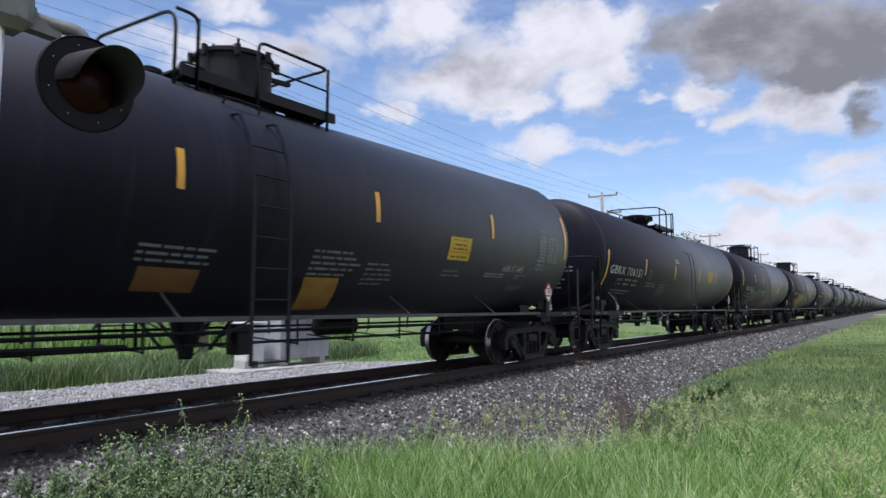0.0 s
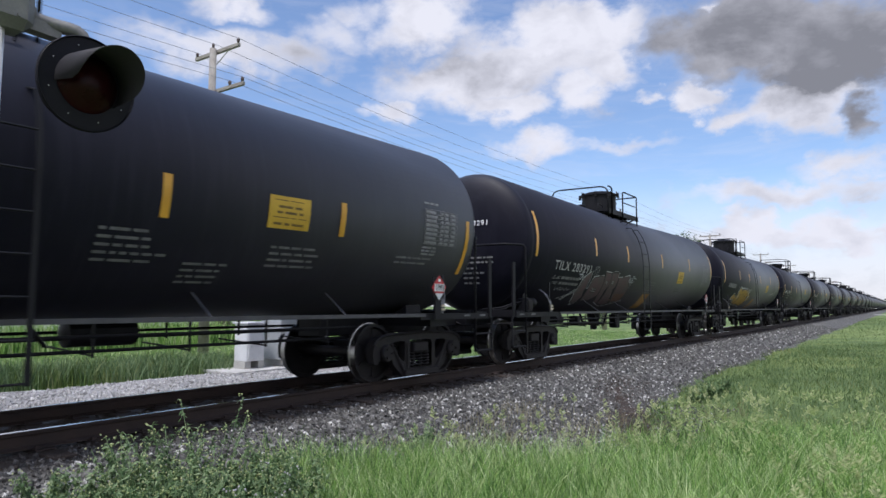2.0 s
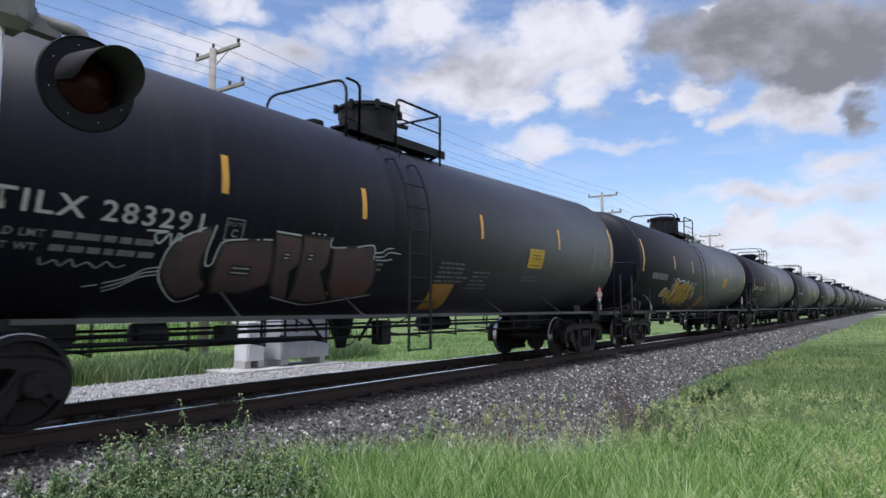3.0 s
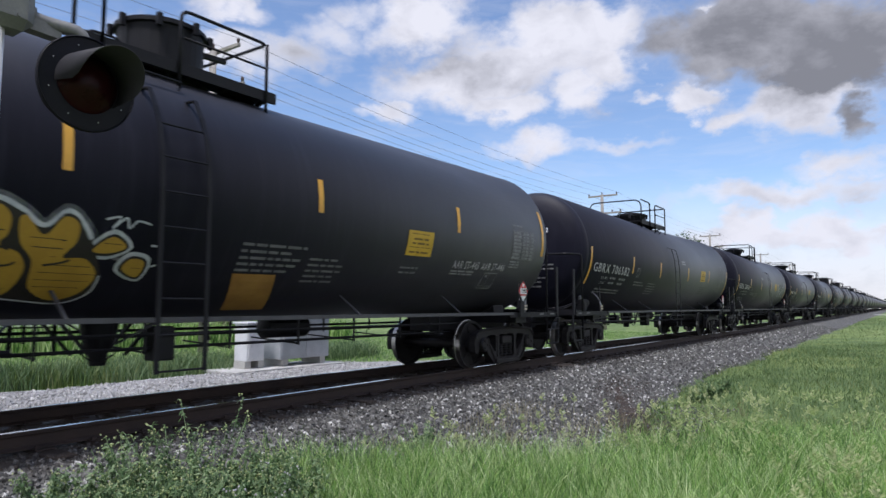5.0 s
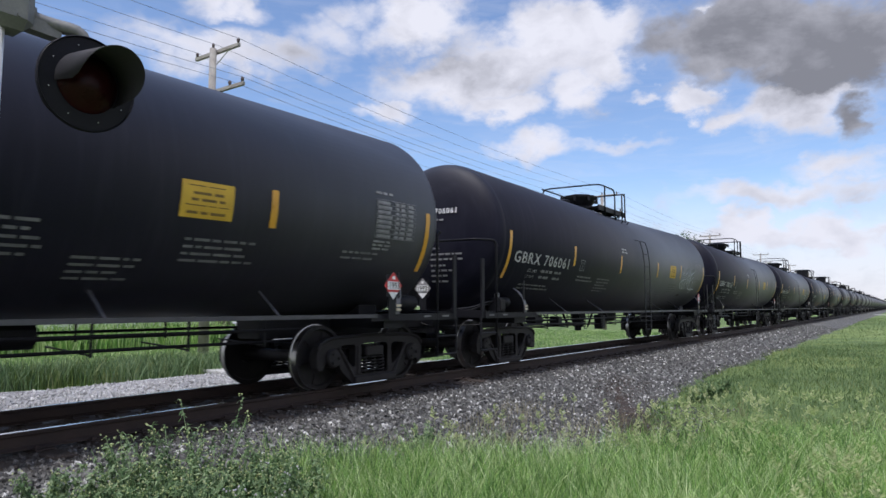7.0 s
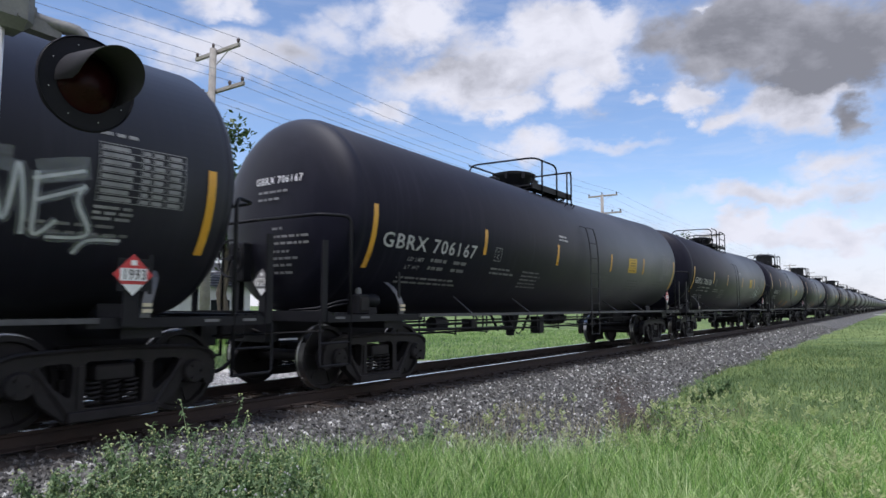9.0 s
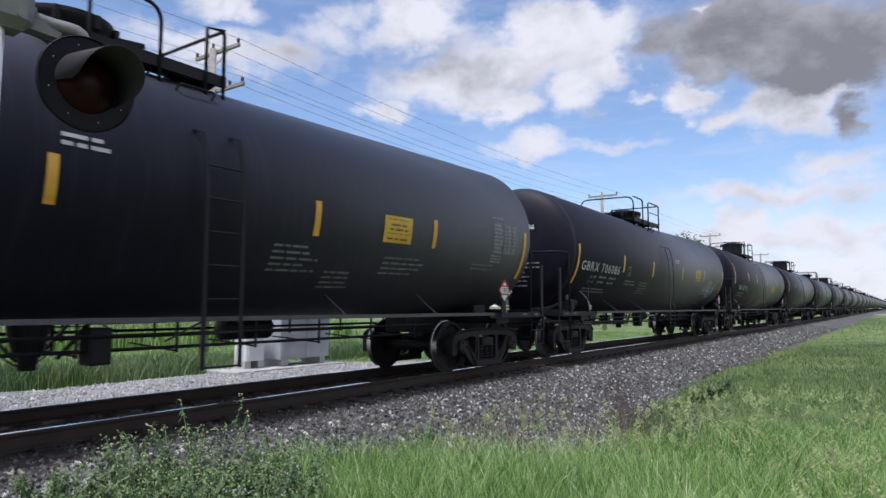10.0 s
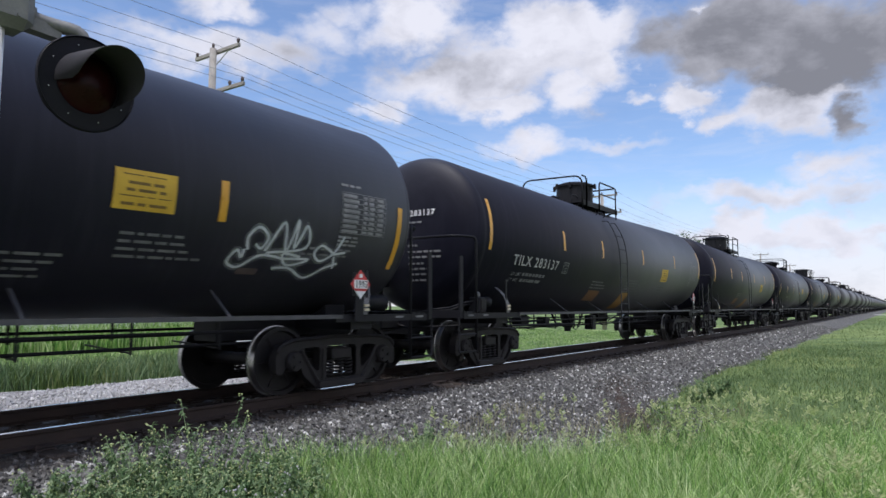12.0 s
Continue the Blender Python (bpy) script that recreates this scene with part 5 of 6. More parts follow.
TAG_B = [[(13.76, -0.72), (13.72, -0.56), (13.85, -0.43), (14.01, -0.54), (13.95, -0.69), (13.85, -0.64)], [(13.71, -0.71), (13.70, -0.82), (13.62, -0.73), (13.54, -0.83), (13.56, -0.92), (13.72, -0.95), (13.97, -0.78), (14.33, -0.81)],
         [(14.01, -0.72), (14.22, -0.34), (14.33, -0.70), (14.44, -0.29), (14.45, -0.66), (14.59, -0.35), (14.64, -0.64), (14.04, -0.74)], [(14.33, -0.81), (14.76, -0.80), (14.43, -0.90), (14.31, -0.74), (14.60, -0.77)],
         [(14.22, -0.95), (14.49, -0.94), (14.82, -1.08), (15.08, -0.92), (15.30, -0.83)]]
TAG_B += [[(15.17, -0.69), (14.92, -0.59), (14.82, -0.71), (14.97, -0.81), (15.17, -0.68), (15.29, -0.44)], [(15.13, -0.71), (15.38, -0.66)], [(15.19, -0.73), (15.25, -0.91)]]
for k, tag in ((4, TAG_A), (6, TAG_B)):
    spray(CARS[k], tag, 0.032, M_SPRAY, "white sprayed graffiti tag")
    for i, line in enumerate(tag):
        part("graffiti_mist", stroke(bmesh.new(), line, 0.10, 0.0045 + 0.0002 * i), M_MIST, CARS[k])
for line in ([(13.45, -0.24), (13.52, -0.12), (13.66, -0.16)], [(14.0, -0.2), (14.2, -0.12), (14.45, -0.12)], [(14.65, -0.2), (14.9, -0.14), (15.1, -0.1)]):
    part("graffiti_mist", stroke(bmesh.new(), line, 0.22, 0.0038), M_MIST, CARS[4])
part("patch", decal(bmesh.new(), 13.77, 14.07, -1.08, -0.99), M_PATCH, CARS[4], "faded pinkish stencil patch")
part("patch", decal(bmesh.new(), 13.72, 14.02, -1.06, -0.97), M_PATCH, CARS[6], "faded pinkish stencil patch")
tagged(CARS[1], "weathered black tank car with tall hatch and red-grey graffiti")
tagged(CARS[2], "weathered black tank car with golden bubble graffiti")
tagged(CARS[4], "black tank car with a white sprayed tag near its rear end")
tagged(CARS[6], "black tank car with a pale looping tag near its rear end")


# ---- crossing signal ----
def crossing_signal():
    sig = thing("crossing_signal", "aluminium railway crossing signal mast with a flashing red lamp", "crossing signal")
    mx, my = 1.19, -3.47
    bm = bmesh.new()
    lathe(bm, [(GROUND - 0.05, 0.05), (2.62, 0.05), (2.63, 0.02)], "z", (mx, my, 0), 24)
    part("mast", bm, M_MAST, sig, smooth=True)
    bm = lathe(bmesh.new(), [(GROUND - 0.05, 0.16), (GROUND + 0.2, 0.15), (GROUND + 0.24, 0.07)], "z", (mx, my, 0), 16)
    part("base", bm, M_STEEL, sig)
    bm = bmesh.new()
    box(bm, mx - 0.12, mx + 0.15, my - 0.11, my + 0.09, 2.485, 2.70, 0.045)
    beam(bm, (mx + 0.12, my - 0.02, 2.545), (mx + 0.28, my - 0.03, 2.535), 0.07, 0.06)
    for k in range(4):
        lathe(bm, [(0, 0.012), (-0.012, 0.012)], "y", (mx - 0.07 + 0.14 * (k % 2), my - 0.11, 2.54 + 0.13 * (k // 2)), 6)
    part("junction_box", bm, M_CASTGREY, sig, "grey cast junction box")
    lx, ly, lz = 1.551, -3.643, 2.278
    bm = bmesh.new()
    tube(bm, rounded([(mx + 0.10, my, 2.60), (lx - 0.14, my - 0.03, 2.575), (lx + 0.02, ly + 0.08, 2.565), (lx + 0.02, ly + 0.10, 2.40)], 0.08), 0.034, 12)
    tube(bm, [(mx + 0.11, my, 2.60), (mx + 0.17, my - 0.01, 2.592)], 0.05, 12)
    part("arm", bm, M_CASTGREY, sig, smooth=True)
    ap = 0.138
    bm = lathe(bmesh.new(), [(ly + 0.006, ap), (ly - 0.004, ap), (ly - 0.008, ap + 0.012), (ly - 0.004, 0.227), (ly - 0.014, 0.233), (ly - 0.010, 0.237), (ly + 0.006, 0.237)], "y", (lx, 0, lz), 56, cap=False)
    part("background_disc", bm, M_LAMPBLACK, sig, "round matt black backing disc")
    bm = lathe(bmesh.new(), [(ly + 0.006, 0.172), (ly + 0.03, 0.18), (ly + 0.10, 0.18), (ly + 0.17, 0.158), (ly + 0.22, 0.12), (ly + 0.255, 0.06), (ly + 0.262, 0.01)], "y", (lx, 0, lz), 32, cap=False)
    part("housing", bm, M_LAMPBLACK, sig, smooth=True)
    # visor: a hood whose sides are cut away towards the bottom
    bm = bmesh.new()
    rows = []
    n = 36
    for rr in (0.158, 0.154):
        for side in (0, 1):
            row = []
            for i in range(n + 1):
                a = radians(-34 + 222 * i / n)
                reach = 0.31 * (0.42 + 0.58 * math.sin(math.pi * i / n) ** 0.45)
                k = 0.88 if side else 1.0
                row.append(bm.verts.new((lx + k * rr * math.cos(a), ly - 0.006 - (reach if side else 0), lz - (0.016 if side else 0) + k * rr * math.sin(a))))
            rows.append(row)
    for p, q in ((rows[0], rows[1]), (rows[1], rows[3]), (rows[3], rows[2])):
        for i in range(n):
            bm.faces.new((p[i], p[i + 1], q[i + 1], q[i]))
    part("visor", bm, M_HOOD, sig, "black hood over the lamp", smooth=True)
    bm = bmesh.new()
    for k in range(8):
        a = k * math.pi / 4 + 0.3
        ball(bm, (lx + 0.19 * math.cos(a), ly - 0.012, lz + 0.19 * math.sin(a)), 0.0035)
    tagged(part("screw", bm, M_STEEL, sig), kind="stuff")
    bm = bmesh.new()
    bmesh.ops.create_uvsphere(bm, u_segments=48, v_segments=24, radius=0.17)
    for f in bm.faces:
        f.material_index = 1 if f.calc_center_median().y > 0 else 0
    g = part("lamp_globe", bm, [M_GLOW, M_UNLIT], sig, "red signal lamp", smooth=True)
    g.location = (lx, ly + 0.08, lz)
    return g


globe = crossing_signal()


# ---- line of poles beyond the track ----
def utility_pole():
    p = thing("utility_pole", "weathered wooden utility pole with two crossarms", "utility pole", "utility poles along the track")
    bm = lathe(bmesh.new(), [(GROUND - 0.3, 0.17), (4.0, 0.14), (9.53, 0.11), (9.55, 0.05)], "z", (0, 0, 0), 14)
    part("post", bm, M_POLE, p, smooth=True)
    for z, w, name in ((9.46, 1.14, "upper_crossarm"), (8.14, 1.42, "lower_crossarm")):
        bm = bmesh.new()
        box(bm, 0.10, 0.2, -w, w, z - 0.06, z + 0.06, 0.01)
        part(name, bm, M_POLE, p)
        for y in ((-w + 0.06, w - 0.06) if w < 1.2 else (-w + 0.08, -w * 0.5, w * 0.5, w - 0.08)):
            bm = lathe(bmesh.new(), [(z + 0.05, 0.02), (z + 0.12, 0.05), (z + 0.17, 0.055), (z + 0.22, 0.035)], "z", (0.15, y, 0), 10)
            part("insulator", bm, M_CERAMIC, p)
    bm = bmesh.new()
    for s in (-1, 1):
        beam(bm, (0.12, 0, 9.02), (0.15, s * 0.62, 9.41), 0.03, 0.02)
    part("brace", bm, M_STEEL, p)
    bm = lathe(bmesh.new(), [(9.55, 0.03), (9.64, 0.05), (9.7, 0.03)], "z", (0, 0, 0), 10)
    part("top_insulator", bm, M_CERAMIC, p)
    return p


POLES = [12.5 + 33.8 * i for i in range(-2, 14)]
POLE_Y = 11.05
pole = utility_pole()
pole.matrix_basis = pose(POLES[0], POLE_Y, 0)
for x in POLES[1:]:
    copy_thing(pole, pose(x, POLE_Y, 0))


def wire(y, z):
    bm = bmesh.new()
    pts = []
    for a, b in zip(POLES, POLES[1:]):
        for k in range(12):
            t = k / 12
            pts.append((a + (b - a) * t + 0.15, POLE_Y + y, z - 0.42 * 4 * t * (1 - t)))
    tube(bm, pts, 0.007, 5)
    tagged(part("overhead_wire", bm, M_WIRE), "thin dark overhead wire strung between wooden poles", "wire", "overhead wires")


for y, z in ((-1.08, 9.68), (1.08, 9.68), (0.0, 9.7), (-1.34, 8.36), (-0.71, 8.36), (0.71, 8.36), (1.34, 8.36)):
    wire(y, z)


# ---- signal cabinets beyond the track ----
def cabinet(x, y, w, d, h, material, label, legs, turn):
    c = thing("signal_cabinet", label, "cabinet", "trackside cabinets")
    bm = bmesh.new()
    box(bm, -w / 2, w / 2, -d / 2, d / 2, 0.22, h, 0.015)
    part("body", bm, material, c)
    bm = bmesh.new()
    box(bm, -w / 2 - 0.04, w / 2 + 0.04, -d / 2 - 0.05, d / 2 + 0.05, h, h + 0.05, 0.01)
    part("roof", bm, material, c)
    for s in ((-1, 1) if legs else (0,)):
        bm = bmesh.new()
        if legs:
            box(bm, s * w * 0.38 - 0.09, s * w * 0.38 + 0.09, -d / 2 + 0.03, d / 2 - 0.03, -0.06, 0.22)
        else:
            box(bm, -w / 2 - 0.08, w / 2 + 0.08, -d / 2 - 0.08, d / 2 + 0.08, -0.06, 0.22)
        part("plinth", bm, M_CONCRETE, c)
    for i in range(2 if w > 0.8 else 1):
        bm = bmesh.new()
        n = 2 if w > 0.8 else 1
        u0 = -w / 2 + 0.04 + i * (w - 0.04) / n
        box(bm, u0, u0 + (w - 0.08) / n - 0.02, -d / 2 - 0.022, -d / 2 + 0.002, 0.28, h - 0.06, 0.006)
        dr = part("door", bm, material, c)
        bm = bmesh.new()
        box(bm, u0 + 0.05, u0 + 0.08, -d / 2 - 0.05, -d / 2 - 0.02, h * 0.5, h * 0.5 + 0.14)
        part("handle", bm, M_STEEL, dr)
    c.matrix_basis = pose(x, y, -0.42, 0, 0, turn)
    return c


cabinet(10.85, 6.75, 0.55, 0.5, 1.15, M_CABINET, "small white-painted trackside signal cabinet", True, 0)
cabinet(12.35, 6.7, 1.75, 0.8, 1.35, M_CABINET_GREY, "wide grey metal trackside signal cabinet on concrete feet", True, 0)
bm = bmesh.new()
box(bm, 9.9, 13.6, 6.05, 7.3, -0.45, -0.385, 0.01)
tagged(part("concrete_pad", bm, M_CONCRETE), "pale concrete pad under the cabinets", "pad", kind="structure")


# ---- house and trees beyond the field ----
def house():
    h = thing("house", "single-storey white-sided house with a grey shingle roof", "house")
    L, D, H, R = 11.5, 7.0, 2.75, 4.0
    bm = bmesh.new()
    box(bm, -L / 2, L / 2, -D / 2 + 0.02, -D / 2 + 0.2, 0, H)
    box(bm, -L / 2, L / 2, D / 2 - 0.2, D / 2, 0, H)
    for s in (-1, 1):
        a, b = sorted((s * L / 2, s * (L / 2 - 0.2)))
        box(bm, a, b, -D / 2 + 0.2, D / 2 - 0.2, 0, H)
        vs = [[bm.verts.new((x, y, z)) for y, z in ((-D / 2, H), (D / 2, H), (0, R))] for x in (a, b)]
        bm.faces.new(vs[0])
        bm.faces.new(vs[1])
    wall = part("wall", bm, M_HOUSE, h)
    for k in range(18):
        bm = bmesh.new()
        vs = [bm.verts.new((x, y, 0.15 * k + z)) for x in (-L / 2, L / 2) for y, z in ((-D / 2 - 0.012, 0.0), (-D / 2 + 0.003, 0.15), (-D / 2 + 0.02, 0.15), (-D / 2 + 0.02, 0.0))]
        for f in ((0, 1, 2, 3), (7, 6, 5, 4), (0, 4, 5, 1), (1, 5, 6, 2), (2, 6, 7, 3), (3, 7, 4, 0)):
            bm.faces.new([vs[i] for i in f])
        part("siding_board", bm, M_HOUSE, wall)
    for s in (-1, 1):
        bm = bmesh.new()
        for k in range(10):
            y0, y1 = s * (D / 2 + 0.45) * (1 - k / 10), s * (D / 2 + 0.45) * (1 - (k + 1) / 10)
            z0, z1 = H - 0.12 + (R - H + 0.2) * k / 10, H - 0.12 + (R - H + 0.2) * (k + 1) / 10
            vs = [bm.verts.new(p) for p in ((-L / 2 - 0.4, y0, z0 + 0.03), (L / 2 + 0.4, y0, z0 + 0.03), (L / 2 + 0.4, y1, z1), (-L / 2 - 0.4, y1, z1))]
            bm.faces.new(vs)
        g = bmesh.ops.solidify(bm, geom=bm.faces[:], thickness=0.08)
        part("roof", bm, M_ROOF, h)
    for x, w in ((-4.2, 1.2), (-1.6, 0.9), (1.4, 0.6), (4.2, 1.1)):
        bm = bmesh.new()
        for a, b, c, d in ((x - w / 2, x + w / 2, 1.0, 1.08), (x - w / 2, x + w / 2, 2.02, 2.1), (x - w / 2, x - w / 2 + 0.07, 1.08, 2.02), (x + w / 2 - 0.07, x + w / 2, 1.08, 2.02), (x - 0.03, x + 0.03, 1.08, 2.02)):
            box(bm, a, b, -D / 2 - 0.07, -D / 2 - 0.013, c, d)
        wdw = part("window", bm, M_HOUSE, h)
        bm = box(bmesh.new(), x - w / 2 + 0.07, x + w / 2 - 0.07, -D / 2 - 0.04, -D / 2 - 0.015, 1.08, 2.02)
        part("pane", bm, M_GLASSDARK, wdw)
    return h


house().matrix_basis = pose(17.0, 25.2, GROUND, 0, 0, -16)


def tree(x, y, height, spread, seed, label, trunk_h=0.35, count=2600, leaf=0.16):
    r = random.Random(seed)
    t = thing("tree", label, "tree")
    bm = bmesh.new()
    top = height * 0.75
    spine = [(0.12 * height * 0.1 * math.sin(k * 1.7 + seed), 0.1 * math.sin(k * 2.3), top * k / 7) for k in range(8)]
    tube(bm, spine, [height * 0.028 * (1 - 0.11 * k) for k in range(8)], 10)
    tips = []
    for i in range(11):
        z = height * r.uniform(trunk_h, 0.72)
        a = i * 2.4 + r.uniform(-0.4, 0.4)
        l = spread * r.uniform(0.5, 1.0) * (1.15 - 0.5 * z / height)
        end = Vector((l * math.cos(a), l * math.sin(a), z + l * r.uniform(0.3, 0.9)))
        mid = Vector((0.5 * end.x, 0.5 * end.y, z + 0.25 * (end.z - z)))
        tube(bm, [(0, 0, z), mid, end], [height * 0.011, height * 0.007, height * 0.003], 6)
        tips += [end, mid.lerp(end, 0.6), mid.lerp(end, 0.3)]
    tips.append(Vector((0, 0, height * 0.9)))
    part("trunk", bm, M_BARK, t)
    vs, fs = [], []
    for i in range(count):
        c = r.choice(tips)
        d = Vector((r.gauss(0, 1), r.gauss(0, 1), r.gauss(0, 0.8))) * spread * 0.2
        p = c + d
        if p.z > height:
            p.z = height - r.random() * 0.4
        s = leaf * r.uniform(0.6, 1.4)
        rot = Euler((r.uniform(-1, 1), r.uniform(-1, 1), r.uniform(0, 6.3))).to_matrix()
        b = len(vs)
        vs += [tuple(p + rot @ Vector(q)) for q in ((-s, 0, 0), (0, -s * 0.45, 0.1 * s), (s, 0, 0), (0, s * 0.45, -0.1 * s))]
        fs.append((b, b + 1, b + 2, b + 3))
    link_mesh("crown", vs, fs, M_LEAF, t)
    t.matrix_basis = pose(x, y, GROUND - 0.02, 0, 0, 40 * seed)
    return t


tree(20.7, 29.9, 8.6, 2.6, 3, "broad green garden tree behind the white house", 0.3, 3600, 0.15)
tree(19.0, 18.9, 11.0, 2.6, 5, "tall loose-crowned green tree beside the house", 0.3, 12000, 0.15)
tree(18.3, 34.2, 6.4, 2.6, 8, "rounded green tree behind the white house", 0.25, 2800, 0.15)
tree(107.0, 21.0, 14.4, 2.8, 11, "lone green tree far down the line beyond the poles", 0.35, 3000, 0.22)


# ---- far crossing ----
def far_gate(x, y):
    g = thing("crossing_gate", "white crossing post far down the line", "crossing gate", "posts of the far crossing")
    bm = lathe(bmesh.new(), [(GROUND - 0.1, 0.08), (3.4, 0.08), (3.42, 0.02)], "z", (0, 0, 0), 10)
    part("post", bm, M_MAST, g)
    bm = bmesh.new()
    box(bm, -0.12, 0.12, -0.4, 0.4, 2.6, 2.9, 0.02)
    part("lamp_box", bm, M_LAMPBLACK, g)
    g.location = (x, y, 0)


far_gate(165, -4.6)
far_gate(172, -5.6)
bm = box(bmesh.new(), 163, 171, -80, -0.9, GROUND - 0.2, GROUND + 0.09)
tagged(part("road", bm, M_CONCRETE), "pale road running up to the far crossing", "road", kind="structure")


# ---- plants ----
def blades(name, count, region, height, width, material, label, category, seed, lean=0.35, keep=None, clump=0.0):
    """A stand of grass: curved tapering blades of three segments each."""
    g = np.random.default_rng(seed)
    x0, x1, y0, y1 = region
    x, y = g.uniform(x0, x1, count), g.uniform(y0, y1, count)
    if clump:
        cx, cy = g.uniform(x0, x1, count // 14 + 1), g.uniform(y0, y1, count // 14 + 1)
        pick = g.integers(0, len(cx), count)
        x, y = cx[pick] + g.normal(0, clump, count), cy[pick] + g.normal(0, clump, count)
    if keep:
        ok = np.array([keep(a, b, q) for a, b, q in zip(x, y, g.random(count))])
        x, y = x[ok], y[ok]
    n = len(x)
    z = np.array([surf_z(a, b) for a, b in zip(x, y)]) - 0.015
    h = height * g.uniform(0.45, 1.15, n)
    w = width * g.uniform(0.6, 1.3, n)
    a, face = g.uniform(0, 6.283, n), g.uniform(0, 6.283, n)
    bend = lean * g.uniform(0.2, 1.4, n) * h
    dx, dy = np.cos(a), np.sin(a)
    sx, sy = np.cos(face), np.sin(face)
    vs = np.empty((n, 7, 3))
    for i, (t, k) in enumerate(((0, 1.0), (0.4, 0.85), (0.75, 0.5))):
        px, py, pz = x + dx * bend * t * t, y + dy * bend * t * t, z + h * t * (1 - 0.12 * lean * t)
        vs[:, 2 * i] = np.stack([px - sx * w * k / 2, py - sy * w * k / 2, pz], 1)
        vs[:, 2 * i + 1] = np.stack([px + sx * w * k / 2, py + sy * w * k / 2, pz], 1)
    vs[:, 6] = np.stack([x + dx * bend, y + dy * bend, z + h * (1 - 0.12 * lean)], 1)
    base = np.arange(n) * 7
    quads = np.concatenate([np.stack([base, base + 1, base + 3, base + 2], 1), np.stack([base + 2, base + 3, base + 5, base + 4], 1)])
    tris = np.stack([base + 4, base + 5, base + 6], 1)
    me = bpy.data.meshes.new(name)
    me.from_pydata(vs.reshape(-1, 3).tolist(), [], quads.tolist() + tris.tolist())
    me.materials.append(material)
    return tagged(new(name, me), label, category, kind="stuff")


def patchy(s, lo, seed):
    return lambda x, y, q: noise.noise(Vector((x * s, y * s, seed))) * 0.5 + 0.5 + (q - 0.5) * 0.5 > lo


def lawn_side(x, y, q):
    return y < near_edge(x) + 0.25 * (q - 0.3)


def front_rim(x):
    """How far the tall grass reaches up the ballast before the camera."""
    return -2.05 - 1.0 * (x - 4.5)


blades("foreground_grass", 56000, (2.2, 9.5, -6.0, -1.6), 0.44, 0.0075, M_GRASS, "tall fresh green grass in front of the ballast", "grass", 11, 0.5,
       lambda x, y, q: y < front_rim(x) + 0.35 * (q - 0.5) and y + 6.88 < (1.0 + 0.25 * q) * x, 0.06)
blades("foreground_grass", 26000, (4.0, 15, -9.5, -3.2), 0.24, 0.0075, M_GRASS, "fresh green grass of uneven height", "grass", 12, 0.55, lambda x, y, q: y < near_edge(x) + 0.2 and y < front_rim(x) + 3.0 * q, 0.12)
blades("grass_tufts", 9000, (3.5, 11.5, -7.5, -2.4), 0.56, 0.007, M_GRASS, "taller tufts standing out of the grass", "grass", 51, 0.75,
       lambda x, y, q: y < front_rim(x) - 0.1 + 0.3 * q and noise.noise(Vector((x * 1.1, y * 1.1, 6))) > -0.05, 0.05)
blades("rough_grass", 18000, (4.4, 10.0, -8.8, -5.0), 0.26, 0.006, M_GRASS, "rough green grass with curved blades", "grass", 19, 0.9, None, 0.16)
blades("meadow_grass", 60000, (8, 36, -12, -2.5), 0.115, 0.009, M_MEADOW, "short green meadow grass beside the ballast", "grass", 13, 0.6, lambda x, y, q: lawn_side(x, y, q) and x < 36 - 9 * q)
blades("meadow_grass", 27000, (26, 120, -24, -2.5), 0.13, 0.022, M_MEADOW, "short green meadow grass beside the ballast", "grass", 14, 0.6, lambda x, y, q: lawn_side(x, y, q) and x > 26 + 10 * q)
blades("far_grass", 9000, (2, 11.5, 7.4, 10.5), 0.55, 0.022, M_MEADOW, "tall dark grass beyond the gravel strip", "grass", 15, 0.4, patchy(0.35, 0.35, 7), 0.2)
blades("far_grass", 42000, (6, 44, 4.7, 18), 0.13, 0.020, M_GRASS, "bright green field grass", "grass", 16, 0.5, lambda x, y, q: y > yard_edge(x) + 0.4 * q)
blades("field_grass", 12000, (4, 26, 17.5, 20.5), 1.15, 0.05, M_GRASS, "tall bright field grass before the house", "grass", 47, 0.4, None, 0.4)
blades("straw", 700, (5.0, 11.0, -8.4, -4.4), 0.36, 0.006, M_STRAW, "pale dry stalks among the grass", "dry grass", 20, 0.6, patchy(0.8, 0.5, 3), 0.1)
blades("straw", 1900, (5.5, 9.6, -4.2, -2.0), 0.24, 0.006, M_STRAW, "dry pale grass stalks on the edge of the ballast", "dry grass", 17, 0.5, patchy(0.9, 0.42, 9), 0.12)
blades("dead_weeds", 20000, (7.6, 14.4, -4.5, -1.6), 0.07, 0.012, M_DEAD, "brown withered weeds on the ballast edge", "dead weeds", 18, 1.9,
       lambda x, y, q: abs((y + 3.2) - 0.40 * (x - 10.4)) < 0.6 * q + 0.15 and noise.noise(Vector((x, y, 12))) > -0.25, 0.12)
blades("far_weeds", 9000, (3.5, 11.2, 7.1, 8.9), 0.62, 0.020, M_WEED, "tall dark weeds beyond the gravel strip", "weeds", 45, 0.5, patchy(0.5, 0.42, 4), 0.22)
blades("far_weeds", 2600, (15.2, 17.6, 8.2, 9.6), 0.62, 0.020, M_WEED, "low dark bush in the field", "weeds", 46, 0.7, None, 0.2)


